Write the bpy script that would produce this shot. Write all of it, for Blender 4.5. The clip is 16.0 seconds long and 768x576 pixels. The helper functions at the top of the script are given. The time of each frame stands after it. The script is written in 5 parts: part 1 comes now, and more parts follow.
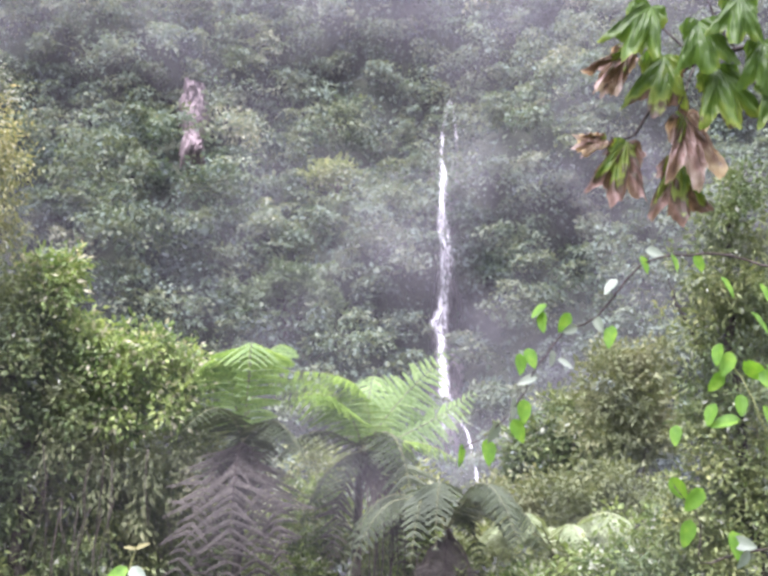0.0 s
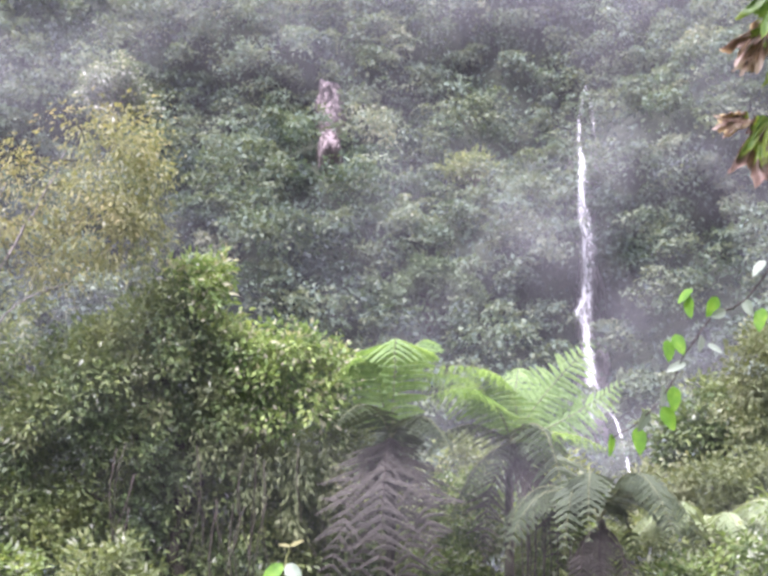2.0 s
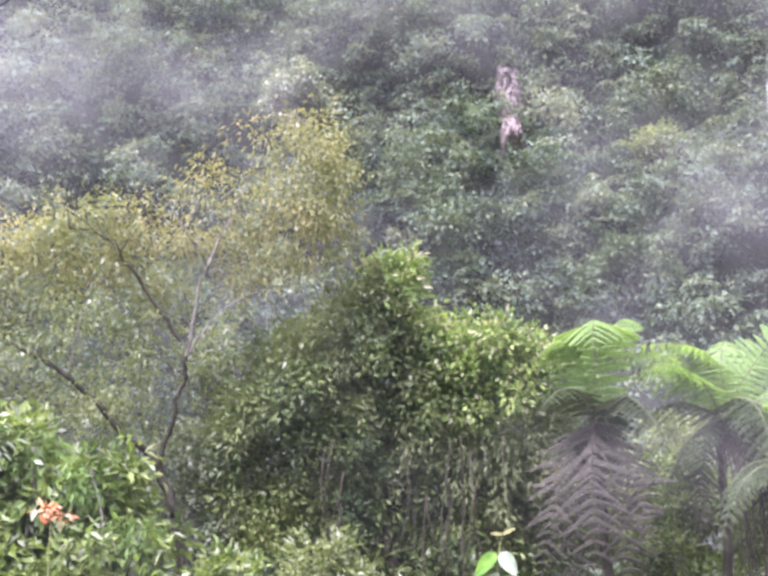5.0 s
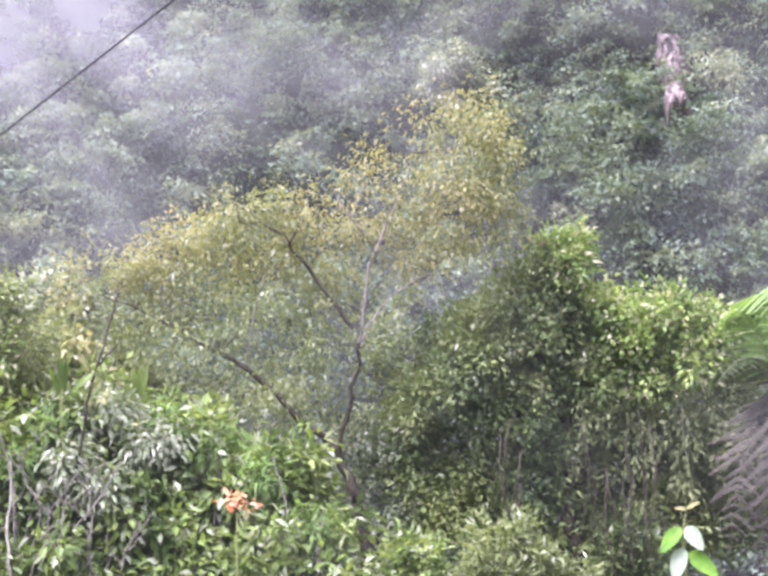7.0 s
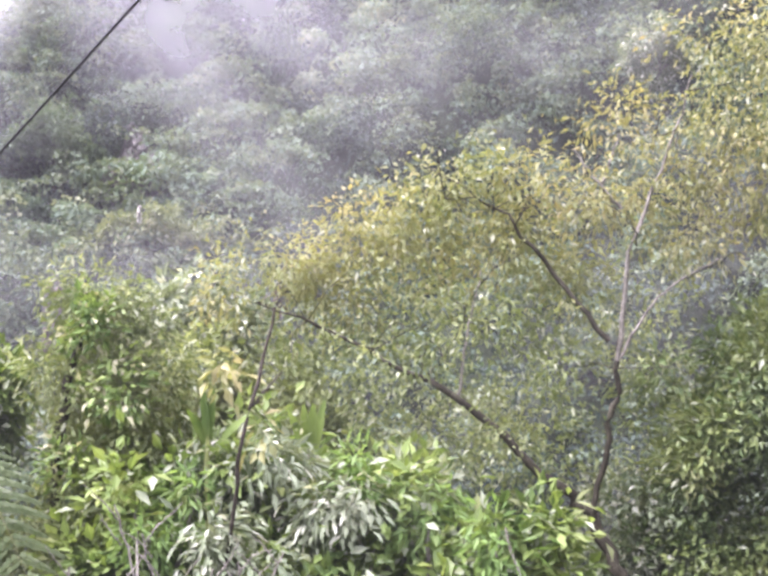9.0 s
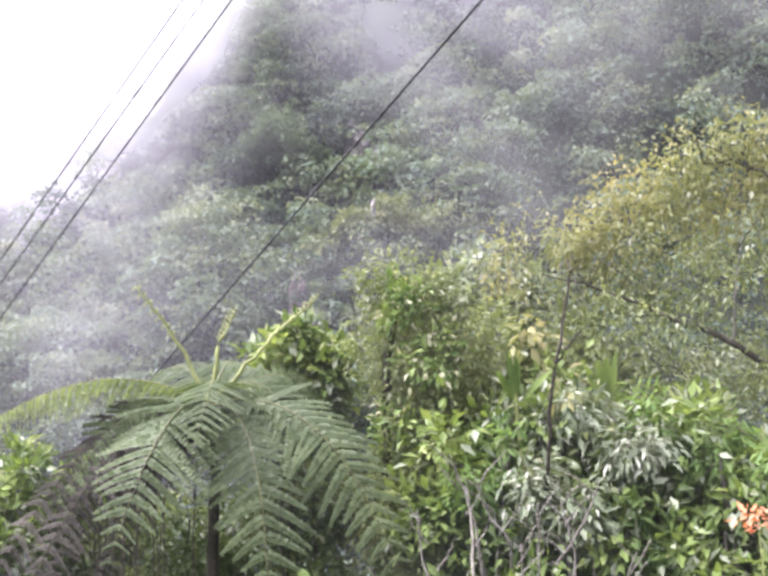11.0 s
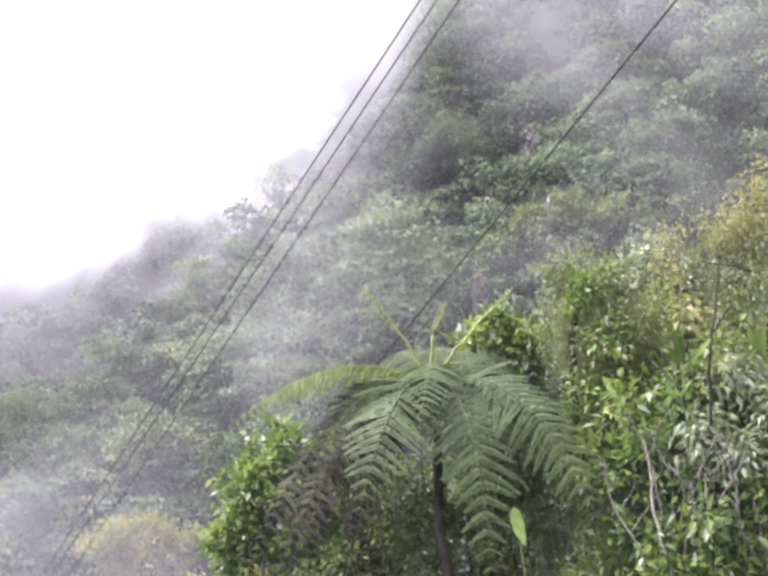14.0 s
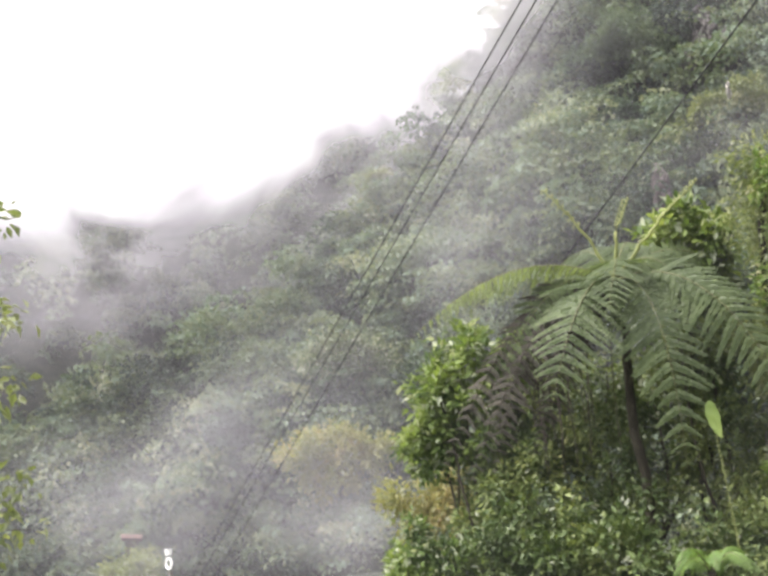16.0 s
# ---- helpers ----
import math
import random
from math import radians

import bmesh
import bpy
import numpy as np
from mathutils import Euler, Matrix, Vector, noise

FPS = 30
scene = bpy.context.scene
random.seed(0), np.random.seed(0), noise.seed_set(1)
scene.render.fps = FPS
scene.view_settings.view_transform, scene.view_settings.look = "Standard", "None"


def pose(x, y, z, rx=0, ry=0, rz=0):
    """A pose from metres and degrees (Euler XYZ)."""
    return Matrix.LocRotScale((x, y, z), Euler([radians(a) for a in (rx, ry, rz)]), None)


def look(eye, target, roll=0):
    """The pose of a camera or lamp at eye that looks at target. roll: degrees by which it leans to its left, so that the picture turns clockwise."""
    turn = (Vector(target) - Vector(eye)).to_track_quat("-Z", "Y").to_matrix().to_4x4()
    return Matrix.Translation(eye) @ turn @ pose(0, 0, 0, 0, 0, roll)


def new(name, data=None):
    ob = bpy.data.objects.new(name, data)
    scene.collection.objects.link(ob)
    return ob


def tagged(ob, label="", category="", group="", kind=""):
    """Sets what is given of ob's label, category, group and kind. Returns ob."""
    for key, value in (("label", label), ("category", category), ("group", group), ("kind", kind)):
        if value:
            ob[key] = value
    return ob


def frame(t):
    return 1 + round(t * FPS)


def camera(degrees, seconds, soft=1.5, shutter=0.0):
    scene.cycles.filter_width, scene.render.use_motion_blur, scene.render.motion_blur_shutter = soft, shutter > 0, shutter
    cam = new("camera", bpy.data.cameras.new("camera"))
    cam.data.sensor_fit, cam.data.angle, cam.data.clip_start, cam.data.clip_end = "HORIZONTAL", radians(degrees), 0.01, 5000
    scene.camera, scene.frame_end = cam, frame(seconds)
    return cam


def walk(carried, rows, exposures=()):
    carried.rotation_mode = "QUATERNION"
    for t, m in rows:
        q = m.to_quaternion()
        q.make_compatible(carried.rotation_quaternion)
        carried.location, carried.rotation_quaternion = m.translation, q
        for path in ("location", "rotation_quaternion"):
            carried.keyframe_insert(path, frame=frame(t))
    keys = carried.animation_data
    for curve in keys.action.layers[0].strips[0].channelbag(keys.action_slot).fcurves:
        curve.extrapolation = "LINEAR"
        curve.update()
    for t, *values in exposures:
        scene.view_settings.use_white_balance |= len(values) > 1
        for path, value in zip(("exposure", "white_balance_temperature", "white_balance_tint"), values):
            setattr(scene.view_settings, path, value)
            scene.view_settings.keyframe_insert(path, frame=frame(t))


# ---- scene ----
EYE = 1.6
LENS = 31.28
cam = camera(LENS, 16.0, soft=3.2)
# seconds, place from the first eye, heading to the left, look up, lean to the left
PATH = [
    (0.0, 0.0, 0.0, 0.0, -0.0, 19.0, 0.0),
    (0.5, -0.0, 0.0, 0.0, 1.53, 18.52, -0.04),
    (1.0, -0.0, 0.0, 0.0, 2.99, 18.34, 0.09),
    (1.5, -0.0, 0.0, 0.0, 4.36, 18.42, 0.08),
    (2.0, -0.0, 0.0, 0.0, 6.26, 18.76, -0.26),
    (2.5, -0.0, 0.0, 0.0, 7.6, 18.76, -0.36),
    (3.0, -0.0, 0.0, 0.0, 8.52, 18.49, -0.68),
    (3.2, -0.0, 0.0, 0.0, 9.16, 18.59, -1.01),
    (5.3, -0.0, 0.0, 0.0, 15.78, 18.45, -1.54),
    (5.5, -0.0, 0.0, 0.0, 16.5, 18.46, -1.46),
    (6.0, -0.0, 0.0, 0.0, 19.16, 17.92, -2.64),
    (6.5, -0.0, 0.0, 0.0, 22.37, 17.56, -2.35),
    (7.0, -0.0, 0.0, 0.0, 22.2, 17.94, -2.45),
    (7.2, 0.0, 0.0, 0.0, 22.349999999999998, 17.990000000000002, -2.45),
    (7.5, -1.436, 3.361, 1.201, 23.14, 18.2, -2.51),
    (8.0, -3.361, 7.29, 2.62, 24.76, 18.07, -1.98),
    (8.5, -3.737, 7.105, 2.619, 27.74, 18.07, -1.91),
    (9.0, -4.075, 6.91, 2.635, 30.53, 18.19, -1.58),
    (9.5, -4.366, 6.725, 2.648, 32.99, 18.28, -1.06),
    (10.0, -4.796, 6.468, 2.544, 36.56, 17.53, -1.4),
    (10.2, -4.958, 6.347, 2.536, 38.0, 17.48, -1.61),
    (12.3, -0.296, 0.334, 0.147, 41.58, 18.2, -6.04),
    (12.5, -0.299, 0.331, 0.147, 42.11, 18.21, -5.83),
    (13.0, -0.304, 0.326, 0.147, 43.0, 18.31, -5.73),
    (13.5, -0.316, 0.313, 0.149, 45.31, 18.56, -5.37),
    (14.0, -0.331, 0.298, 0.147, 48.01, 18.26, -4.91),
    (14.5, -0.342, 0.289, 0.142, 49.79, 17.65, -5.53),
    (15.0, -0.357, 0.274, 0.133, 52.56, 16.51, -5.87),
    (15.5, -0.37, 0.262, 0.123, 54.68, 15.2, -5.96),
    (16.0, -0.376, 0.253, 0.122, 56.13, 15.04, -5.87),
]


def heading(yaw, pitch):
    a, e = radians(yaw), radians(pitch)
    return Vector((-math.sin(a) * math.cos(e), math.cos(a) * math.cos(e), math.sin(e)))


rows = []
for t, x, y, z, yaw, pitch, roll in PATH:
    eye = Vector((x, y, z + EYE))
    rows.append((t, look(eye, eye + heading(yaw, pitch), roll)))
walk(cam, rows, exposures=[(0.0, 1.64, 5950, 28), (3.0, 1.64, 5950, 28), (5.5, 1.78, 5950, 28), (7.0, 1.86, 5950, 28), (9.0, 1.8, 6150, 25), (10.0, 1.6, 6200, 21), (13.0, 1.5, 6100, 19), (16.0, 1.08, 6800, 8)])

# ---- sky and light: overcast ----
SKY = 1.8
world = bpy.data.worlds.new("overcast_sky")
scene.world = world
world.use_nodes = True
wn, wl = world.node_tree.nodes, world.node_tree.links
sky = wn.new("ShaderNodeTexSky")
sky.sky_type, sky.sun_disc = "NISHITA", False
sky.sun_elevation, sky.sun_rotation = radians(58), radians(200)
dim = wn.new("ShaderNodeVectorMath")
dim.operation = "SCALE"
dim.inputs["Scale"].default_value = 0.08
cloud = wn.new("ShaderNodeMix")
cloud.data_type = "RGBA"
cloud.inputs["Factor"].default_value = 0.93
cloud.inputs["B"].default_value = (0.96, 0.935, 1.0, 1)
wl.new(sky.outputs["Color"], dim.inputs[0])
wl.new(dim.outputs["Vector"], cloud.inputs["A"])
wl.new(cloud.outputs["Result"], wn["Background"].inputs["Color"])
wn["Background"].inputs["Strength"].default_value = SKY
sun = new("sun", bpy.data.lights.new("sun", "SUN"))
sun.data.energy, sun.data.angle, sun.data.color = 6.0, radians(45), (1.0, 0.97, 0.92)
sun.matrix_world = look((-14, -12, 60), (0, 24, 0))

# ---- materials ----


def nodes_of(name):
    m = bpy.data.materials.new(name)
    m.use_nodes = True
    n = m.node_tree.nodes
    n.clear()
    return m, n, m.node_tree.links


def leafy(name, stops, thin=0.35, gloss=0.42, pale=None, scale=0.35, attr="", jitter=0.27):
    """Leaves: stops of colour, picked leaf by leaf and patch by patch; thin: how much light passes; pale: silvery undersides."""
    m, n, l = nodes_of(name)
    geo = n.new("ShaderNodeNewGeometry")
    patch = n.new("ShaderNodeTexNoise")
    patch.inputs["Scale"].default_value = scale
    patch.inputs["Detail"].default_value = 3
    pos = n.new("ShaderNodeNewGeometry")
    l.new(pos.outputs["Position"], patch.inputs["Vector"])
    mix = n.new("ShaderNodeMath")
    mix.operation = "MULTIPLY_ADD"
    mix.inputs[1].default_value = jitter
    add = n.new("ShaderNodeMath")
    add.operation = "MULTIPLY_ADD"
    add.inputs[1].default_value = 1.3
    add.inputs[2].default_value = -0.38 if attr else -0.155 - jitter / 2
    l.new(patch.outputs["Fac"], add.inputs[0])
    if attr:
        tone = n.new("ShaderNodeAttribute")
        tone.attribute_name = attr
        both = n.new("ShaderNodeMath")
        both.operation = "MULTIPLY_ADD"
        both.inputs[1].default_value = 0.35
        half = n.new("ShaderNodeMath")
        half.operation = "MULTIPLY"
        half.inputs[1].default_value = 0.75
        l.new(tone.outputs["Fac"], half.inputs[0])
        l.new(add.outputs[0], both.inputs[0])
        l.new(half.outputs[0], both.inputs[2])
        src = both
    else:
        src = add
    l.new(geo.outputs["Random Per Island"], mix.inputs[0])
    l.new(src.outputs[0], mix.inputs[2])
    ramp = n.new("ShaderNodeValToRGB")
    e = ramp.color_ramp.elements
    while len(e) < len(stops):
        e.new(0.5)
    for i, (p, c) in enumerate(stops):
        e[i].position, e[i].color = p, (*c, 1)
    l.new(mix.outputs[0], ramp.inputs["Fac"])
    colour = ramp.outputs["Color"]
    if pale:
        step = n.new("ShaderNodeMath")
        step.operation = "MULTIPLY"
        step.inputs[1].default_value = 17.31
        frac = n.new("ShaderNodeMath")
        frac.operation = "FRACT"
        gt = n.new("ShaderNodeMath")
        gt.operation = "GREATER_THAN"
        gt.inputs[1].default_value = 1 - pale[0]
        l.new(geo.outputs["Random Per Island"], step.inputs[0])
        l.new(step.outputs[0], frac.inputs[0])
        l.new(frac.outputs[0], gt.inputs[0])
        pm = n.new("ShaderNodeMix")
        pm.data_type = "RGBA"
        pm.inputs["B"].default_value = (*pale[1], 1)
        l.new(gt.outputs[0], pm.inputs["Factor"])
        l.new(colour, pm.inputs["A"])
        colour = pm.outputs["Result"]
    p = n.new("ShaderNodeBsdfPrincipled")
    p.inputs["Roughness"].default_value = gloss
    p.inputs["Specular IOR Level"].default_value = 0.2
    l.new(colour, p.inputs["Base Color"])
    tr = n.new("ShaderNodeBsdfTranslucent")
    warm = n.new("ShaderNodeMix")
    warm.data_type, warm.blend_type = "RGBA", "MULTIPLY"
    warm.inputs["Factor"].default_value = 1
    warm.inputs["B"].default_value = (1.25, 1.25, 0.7, 1)
    l.new(colour, warm.inputs["A"])
    l.new(warm.outputs["Result"], tr.inputs["Color"])
    sh = n.new("ShaderNodeMixShader")
    sh.inputs["Fac"].default_value = thin
    l.new(p.outputs[0], sh.inputs[1])
    l.new(tr.outputs[0], sh.inputs[2])
    out = n.new("ShaderNodeOutputMaterial")
    l.new(sh.outputs[0], out.inputs["Surface"])
    return m


def rough(name, a, b, c, scale=3.0, bump=0.4, gloss=0.85, stretch=(1, 1, 1)):
    """Bark, rock and soil: three colours over two scales of noise, with relief."""
    m, n, l = nodes_of(name)
    tc = n.new("ShaderNodeTexCoord")
    mp = n.new("ShaderNodeMapping")
    mp.inputs["Scale"].default_value = stretch
    l.new(tc.outputs["Object"], mp.inputs["Vector"])
    big, fine = n.new("ShaderNodeTexNoise"), n.new("ShaderNodeTexNoise")
    big.inputs["Scale"].default_value, big.inputs["Detail"].default_value = scale, 5
    fine.inputs["Scale"].default_value, fine.inputs["Detail"].default_value = scale * 7, 6
    for x in (big, fine):
        l.new(mp.outputs[0], x.inputs["Vector"])
    ramp = n.new("ShaderNodeValToRGB")
    e = ramp.color_ramp.elements
    e[0].position, e[0].color = 0.36, (*a, 1)
    e[1].position, e[1].color = 0.66, (*c, 1)
    e.new(0.5).color = (*b, 1)
    mix = n.new("ShaderNodeMath")
    mix.operation = "MULTIPLY_ADD"
    mix.inputs[1].default_value = 0.45
    h = n.new("ShaderNodeMath")
    h.operation = "MULTIPLY"
    h.inputs[1].default_value = 0.55
    l.new(big.outputs["Fac"], h.inputs[0])
    l.new(fine.outputs["Fac"], mix.inputs[0])
    l.new(h.outputs[0], mix.inputs[2])
    l.new(mix.outputs[0], ramp.inputs["Fac"])
    bp = n.new("ShaderNodeBump")
    bp.inputs["Strength"].default_value = bump
    bp.inputs["Distance"].default_value = 0.1 / scale
    l.new(mix.outputs[0], bp.inputs["Height"])
    p = n.new("ShaderNodeBsdfPrincipled")
    p.inputs["Roughness"].default_value = gloss
    p.inputs["Specular IOR Level"].default_value = 0.2
    l.new(ramp.outputs["Color"], p.inputs["Base Color"])
    l.new(bp.outputs[0], p.inputs["Normal"])
    out = n.new("ShaderNodeOutputMaterial")
    l.new(p.outputs[0], out.inputs["Surface"])
    return m


def veil(name, colour, scale, contrast):
    """Mist or falling water: thin scattering stuff whose thickness is the mesh's own, broken up by noise."""
    m, n, l = nodes_of(name)
    at = n.new("ShaderNodeAttribute")
    at.attribute_name = "thickness"
    geo = n.new("ShaderNodeNewGeometry")
    mp = n.new("ShaderNodeMapping")
    mp.inputs["Scale"].default_value = scale
    l.new(geo.outputs["Position"], mp.inputs["Vector"])
    nz = n.new("ShaderNodeTexNoise")
    nz.inputs["Scale"].default_value, nz.inputs["Detail"].default_value, nz.inputs["Distortion"].default_value = 1, 5, 0.6
    l.new(mp.outputs[0], nz.inputs["Vector"])
    mr = n.new("ShaderNodeMapRange")
    mr.inputs["From Min"].default_value, mr.inputs["From Max"].default_value = 0.3, 0.7
    mr.inputs["To Min"].default_value, mr.inputs["To Max"].default_value = 1 - contrast, 1 + contrast
    l.new(nz.outputs["Fac"], mr.inputs["Value"])
    mul = n.new("ShaderNodeMath")
    mul.operation, mul.use_clamp = "MULTIPLY", True
    l.new(at.outputs["Fac"], mul.inputs[0])
    l.new(mr.outputs[0], mul.inputs[1])
    df, tr = n.new("ShaderNodeBsdfDiffuse"), n.new("ShaderNodeBsdfTranslucent")
    df.inputs["Color"].default_value = tr.inputs["Color"].default_value = (*colour, 1)
    half = n.new("ShaderNodeMixShader")
    l.new(df.outputs[0], half.inputs[1])
    l.new(tr.outputs[0], half.inputs[2])
    clear = n.new("ShaderNodeBsdfTransparent")
    mix = n.new("ShaderNodeMixShader")
    l.new(mul.outputs[0], mix.inputs["Fac"])
    l.new(clear.outputs[0], mix.inputs[1])
    l.new(half.outputs[0], mix.inputs[2])
    out = n.new("ShaderNodeOutputMaterial")
    l.new(mix.outputs[0], out.inputs["Surface"])
    return m


def plain(name, colour, gloss=0.5, metal=0.0):
    m = rough(name, tuple(c * 0.75 for c in colour), colour, tuple(min(1, c * 1.2) for c in colour), 6, 0.1, gloss)
    m.node_tree.nodes["Principled BSDF"].inputs["Metallic"].default_value = metal
    return m


# the darkest stops also paint the undergrowth's shade between crowns
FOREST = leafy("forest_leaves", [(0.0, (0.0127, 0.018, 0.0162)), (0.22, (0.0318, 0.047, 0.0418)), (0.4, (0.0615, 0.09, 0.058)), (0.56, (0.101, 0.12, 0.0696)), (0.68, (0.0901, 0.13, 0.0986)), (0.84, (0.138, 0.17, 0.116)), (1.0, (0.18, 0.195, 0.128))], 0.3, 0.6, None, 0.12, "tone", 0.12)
FOREST_PLAIN = leafy("slope_tree_leaves", [(0.0, (0.03, 0.05, 0.03)), (0.5, (0.07, 0.1, 0.055)), (1.0, (0.14, 0.17, 0.09))], 0.3, 0.6, None, 0.3, "", 0.25)
YELLOW = leafy("yellow_green_leaflets", [(0.0, (0.0735, 0.09, 0.0396)), (0.3, (0.147, 0.165, 0.0748)), (0.6, (0.215, 0.208, 0.101)), (0.85, (0.284, 0.235, 0.123)), (1.0, (0.231, 0.14, 0.0836))], 0.4, 0.5, (0.04, (0.3, 0.31, 0.24)), 0.5)
FRESH = leafy("fresh_leaflets", [(0.0, (0.045, 0.062, 0.027)), (0.5, (0.132, 0.16, 0.07)), (1.0, (0.265, 0.28, 0.14))], 0.4, 0.45, (0.08, (0.28, 0.3, 0.22)), 0.6)
DARK = leafy("dark_glossy_leaves", [(0.0, (0.0224, 0.037, 0.0172)), (0.4, (0.0616, 0.0918, 0.0345)), (0.75, (0.157, 0.188, 0.069)), (1.0, (0.302, 0.297, 0.127))], 0.25, 0.4, (0.03, (0.22, 0.24, 0.18)), 0.7)
IVY = leafy("creeper_leaves", [(0.0, (0.0315, 0.062, 0.023)), (0.4, (0.108, 0.165, 0.0517)), (0.75, (0.234, 0.3, 0.092)), (1.0, (0.342, 0.34, 0.172))], 0.35, 0.42, (0.16, (0.3, 0.3, 0.2)), 1.3)
BROAD = leafy("broad_green_leaves", [(0.0, (0.0112, 0.023, 0.0092)), (0.3, (0.056, 0.0902, 0.0286)), (0.65, (0.152, 0.205, 0.063)), (1.0, (0.28, 0.303, 0.134))], 0.38, 0.38, (0.14, (0.27, 0.3, 0.22)), 0.9)
SILVER = leafy("silvery_leaves", [(0.0, (0.06, 0.085, 0.05)), (0.5, (0.14, 0.17, 0.11)), (1.0, (0.27, 0.29, 0.22))], 0.3, 0.45, (0.15, (0.36, 0.37, 0.32)), 0.8)
OLIVE = leafy("olive_leaves", [(0.0, (0.04, 0.055, 0.03)), (0.5, (0.11, 0.13, 0.06)), (1.0, (0.22, 0.22, 0.12))], 0.3, 0.5, None, 0.6)
FERN = leafy("fern_green", [(0.0, (0.055, 0.1, 0.03)), (0.5, (0.125, 0.2, 0.065)), (1.0, (0.23, 0.31, 0.12))], 0.5, 0.45, None, 0.9)
FERN_PALE = leafy("fern_pale_green", [(0.0, (0.092, 0.121, 0.066)), (0.5, (0.167, 0.207, 0.11)), (1.0, (0.265, 0.305, 0.182))], 0.3, 0.6, None, 0.9)
FERN_DARK = leafy("fern_deep_green", [(0.0, (0.028, 0.042, 0.018)), (0.5, (0.062, 0.086, 0.036)), (1.0, (0.12, 0.15, 0.07))], 0.4, 0.45, None, 0.9)
FERN_OLD = leafy("fern_old_green", [(0.0, (0.015, 0.024, 0.012)), (0.5, (0.036, 0.05, 0.024)), (1.0, (0.08, 0.1, 0.05))], 0.25, 0.55, None, 0.9)
FERN_DEAD = leafy("withered_fern", [(0.0, (0.0204, 0.0187, 0.0153)), (0.5, (0.0467, 0.0425, 0.0357)), (1.0, (0.0978, 0.0884, 0.0748))], 0.3, 0.8, None, 1.2)
BIG_GREEN = leafy("palmate_green", [(0.0, (0.035, 0.09, 0.012)), (0.5, (0.08, 0.18, 0.018)), (1.0, (0.17, 0.29, 0.032))], 0.5, 0.58, None, 14.0)
LOBED = leafy("lobed_leaf", [(0.0, (0.022, 0.052, 0.01)), (0.3, (0.06, 0.11, 0.018)), (0.46, (0.13, 0.175, 0.03)), (0.53, (0.045, 0.034, 0.018)), (0.64, (0.085, 0.055, 0.04)), (0.82, (0.22, 0.15, 0.125)), (1.0, (0.46, 0.39, 0.35))], 0.5, 0.38, None, 16.0, "wither", 0.14)
PALE = leafy("pale_leaf", [(0.0, (0.08, 0.11, 0.075)), (1.0, (0.16, 0.19, 0.14))], 0.2, 0.35, None, 6.0)
FLOWER = leafy("orange_flower", [(0.0, (0.4, 0.12, 0.06)), (0.55, (0.6, 0.25, 0.14)), (1.0, (0.6, 0.42, 0.35))], 0.3, 0.6, None, 6.0)
BARK = rough("bark", (0.012, 0.0105, 0.007), (0.024, 0.021, 0.014), (0.07, 0.064, 0.048), 5, 0.6, 0.85, (1, 1, 0.3))
PALE_WOOD = rough("bleached_wood", (0.3, 0.28, 0.25), (0.45, 0.42, 0.4), (0.6, 0.57, 0.55), 2, 0.3)
BARK_PALE = rough("pale_bark", (0.06, 0.054, 0.046), (0.14, 0.128, 0.112), (0.28, 0.265, 0.235), 6, 0.5, 0.8, (1, 1, 0.3))
STEM = plain("green_stem", (0.17, 0.19, 0.07), 0.5)
FERN_RIB = plain("fern_rib", (0.1, 0.105, 0.05), 0.6)
STEM_DARK = rough("withered_stem", (0.016, 0.012, 0.01), (0.034, 0.027, 0.022), (0.08, 0.066, 0.056), 12, 0.4)
ROCK = rough("reddish_cliff", (0.075, 0.06, 0.059), (0.115, 0.093, 0.091), (0.19, 0.162, 0.158), 0.5, 1.0, 0.8, (1, 1, 0.5))
ROCK_WET = rough("wet_cliff", (0.022, 0.02, 0.022), (0.055, 0.05, 0.05), (0.12, 0.11, 0.11), 0.5, 1.0, 0.45, (1, 1, 0.4))
# soil coloured near black, so gaps between slope crowns look shaded
SHADE_SOIL = rough("shade_dark_forest_floor", (0.006, 0.009, 0.005), (0.013, 0.018, 0.01), (0.03, 0.035, 0.02), 0.45, 1.0, 0.95)
WIRE = plain("black_cable", (0.02, 0.02, 0.022), 0.6)
CERAMIC = plain("white_ceramic", (0.8, 0.8, 0.78), 0.25)
ROOF = rough("rusty_roof", (0.035, 0.022, 0.02), (0.07, 0.04, 0.035), (0.12, 0.08, 0.07), 2.0, 0.4, 0.6)
MIST = veil("mist", (0.9, 0.87, 0.955), (0.06, 0.06, 0.06), 0.75)
MIST_FINE = veil("near_mist", (0.89, 0.885, 0.93), (0.3, 0.3, 0.3), 0.5)
WATER = veil("white_water", (0.95, 0.95, 0.97), (2.2, 2.2, 0.35), 0.4)

# ---- builders ----
rng = np.random.default_rng(7)
UP = np.array([0.0, 0.0, 1.0])


def P(az, el, d):
    """A place by heading (degrees to the left), height angle and distance from the first eye."""
    return np.array(heading(az, el)) * d + np.array([0, 0, EYE])


def unit(v):
    return v / np.maximum(np.linalg.norm(v, axis=-1, keepdims=True), 1e-9)


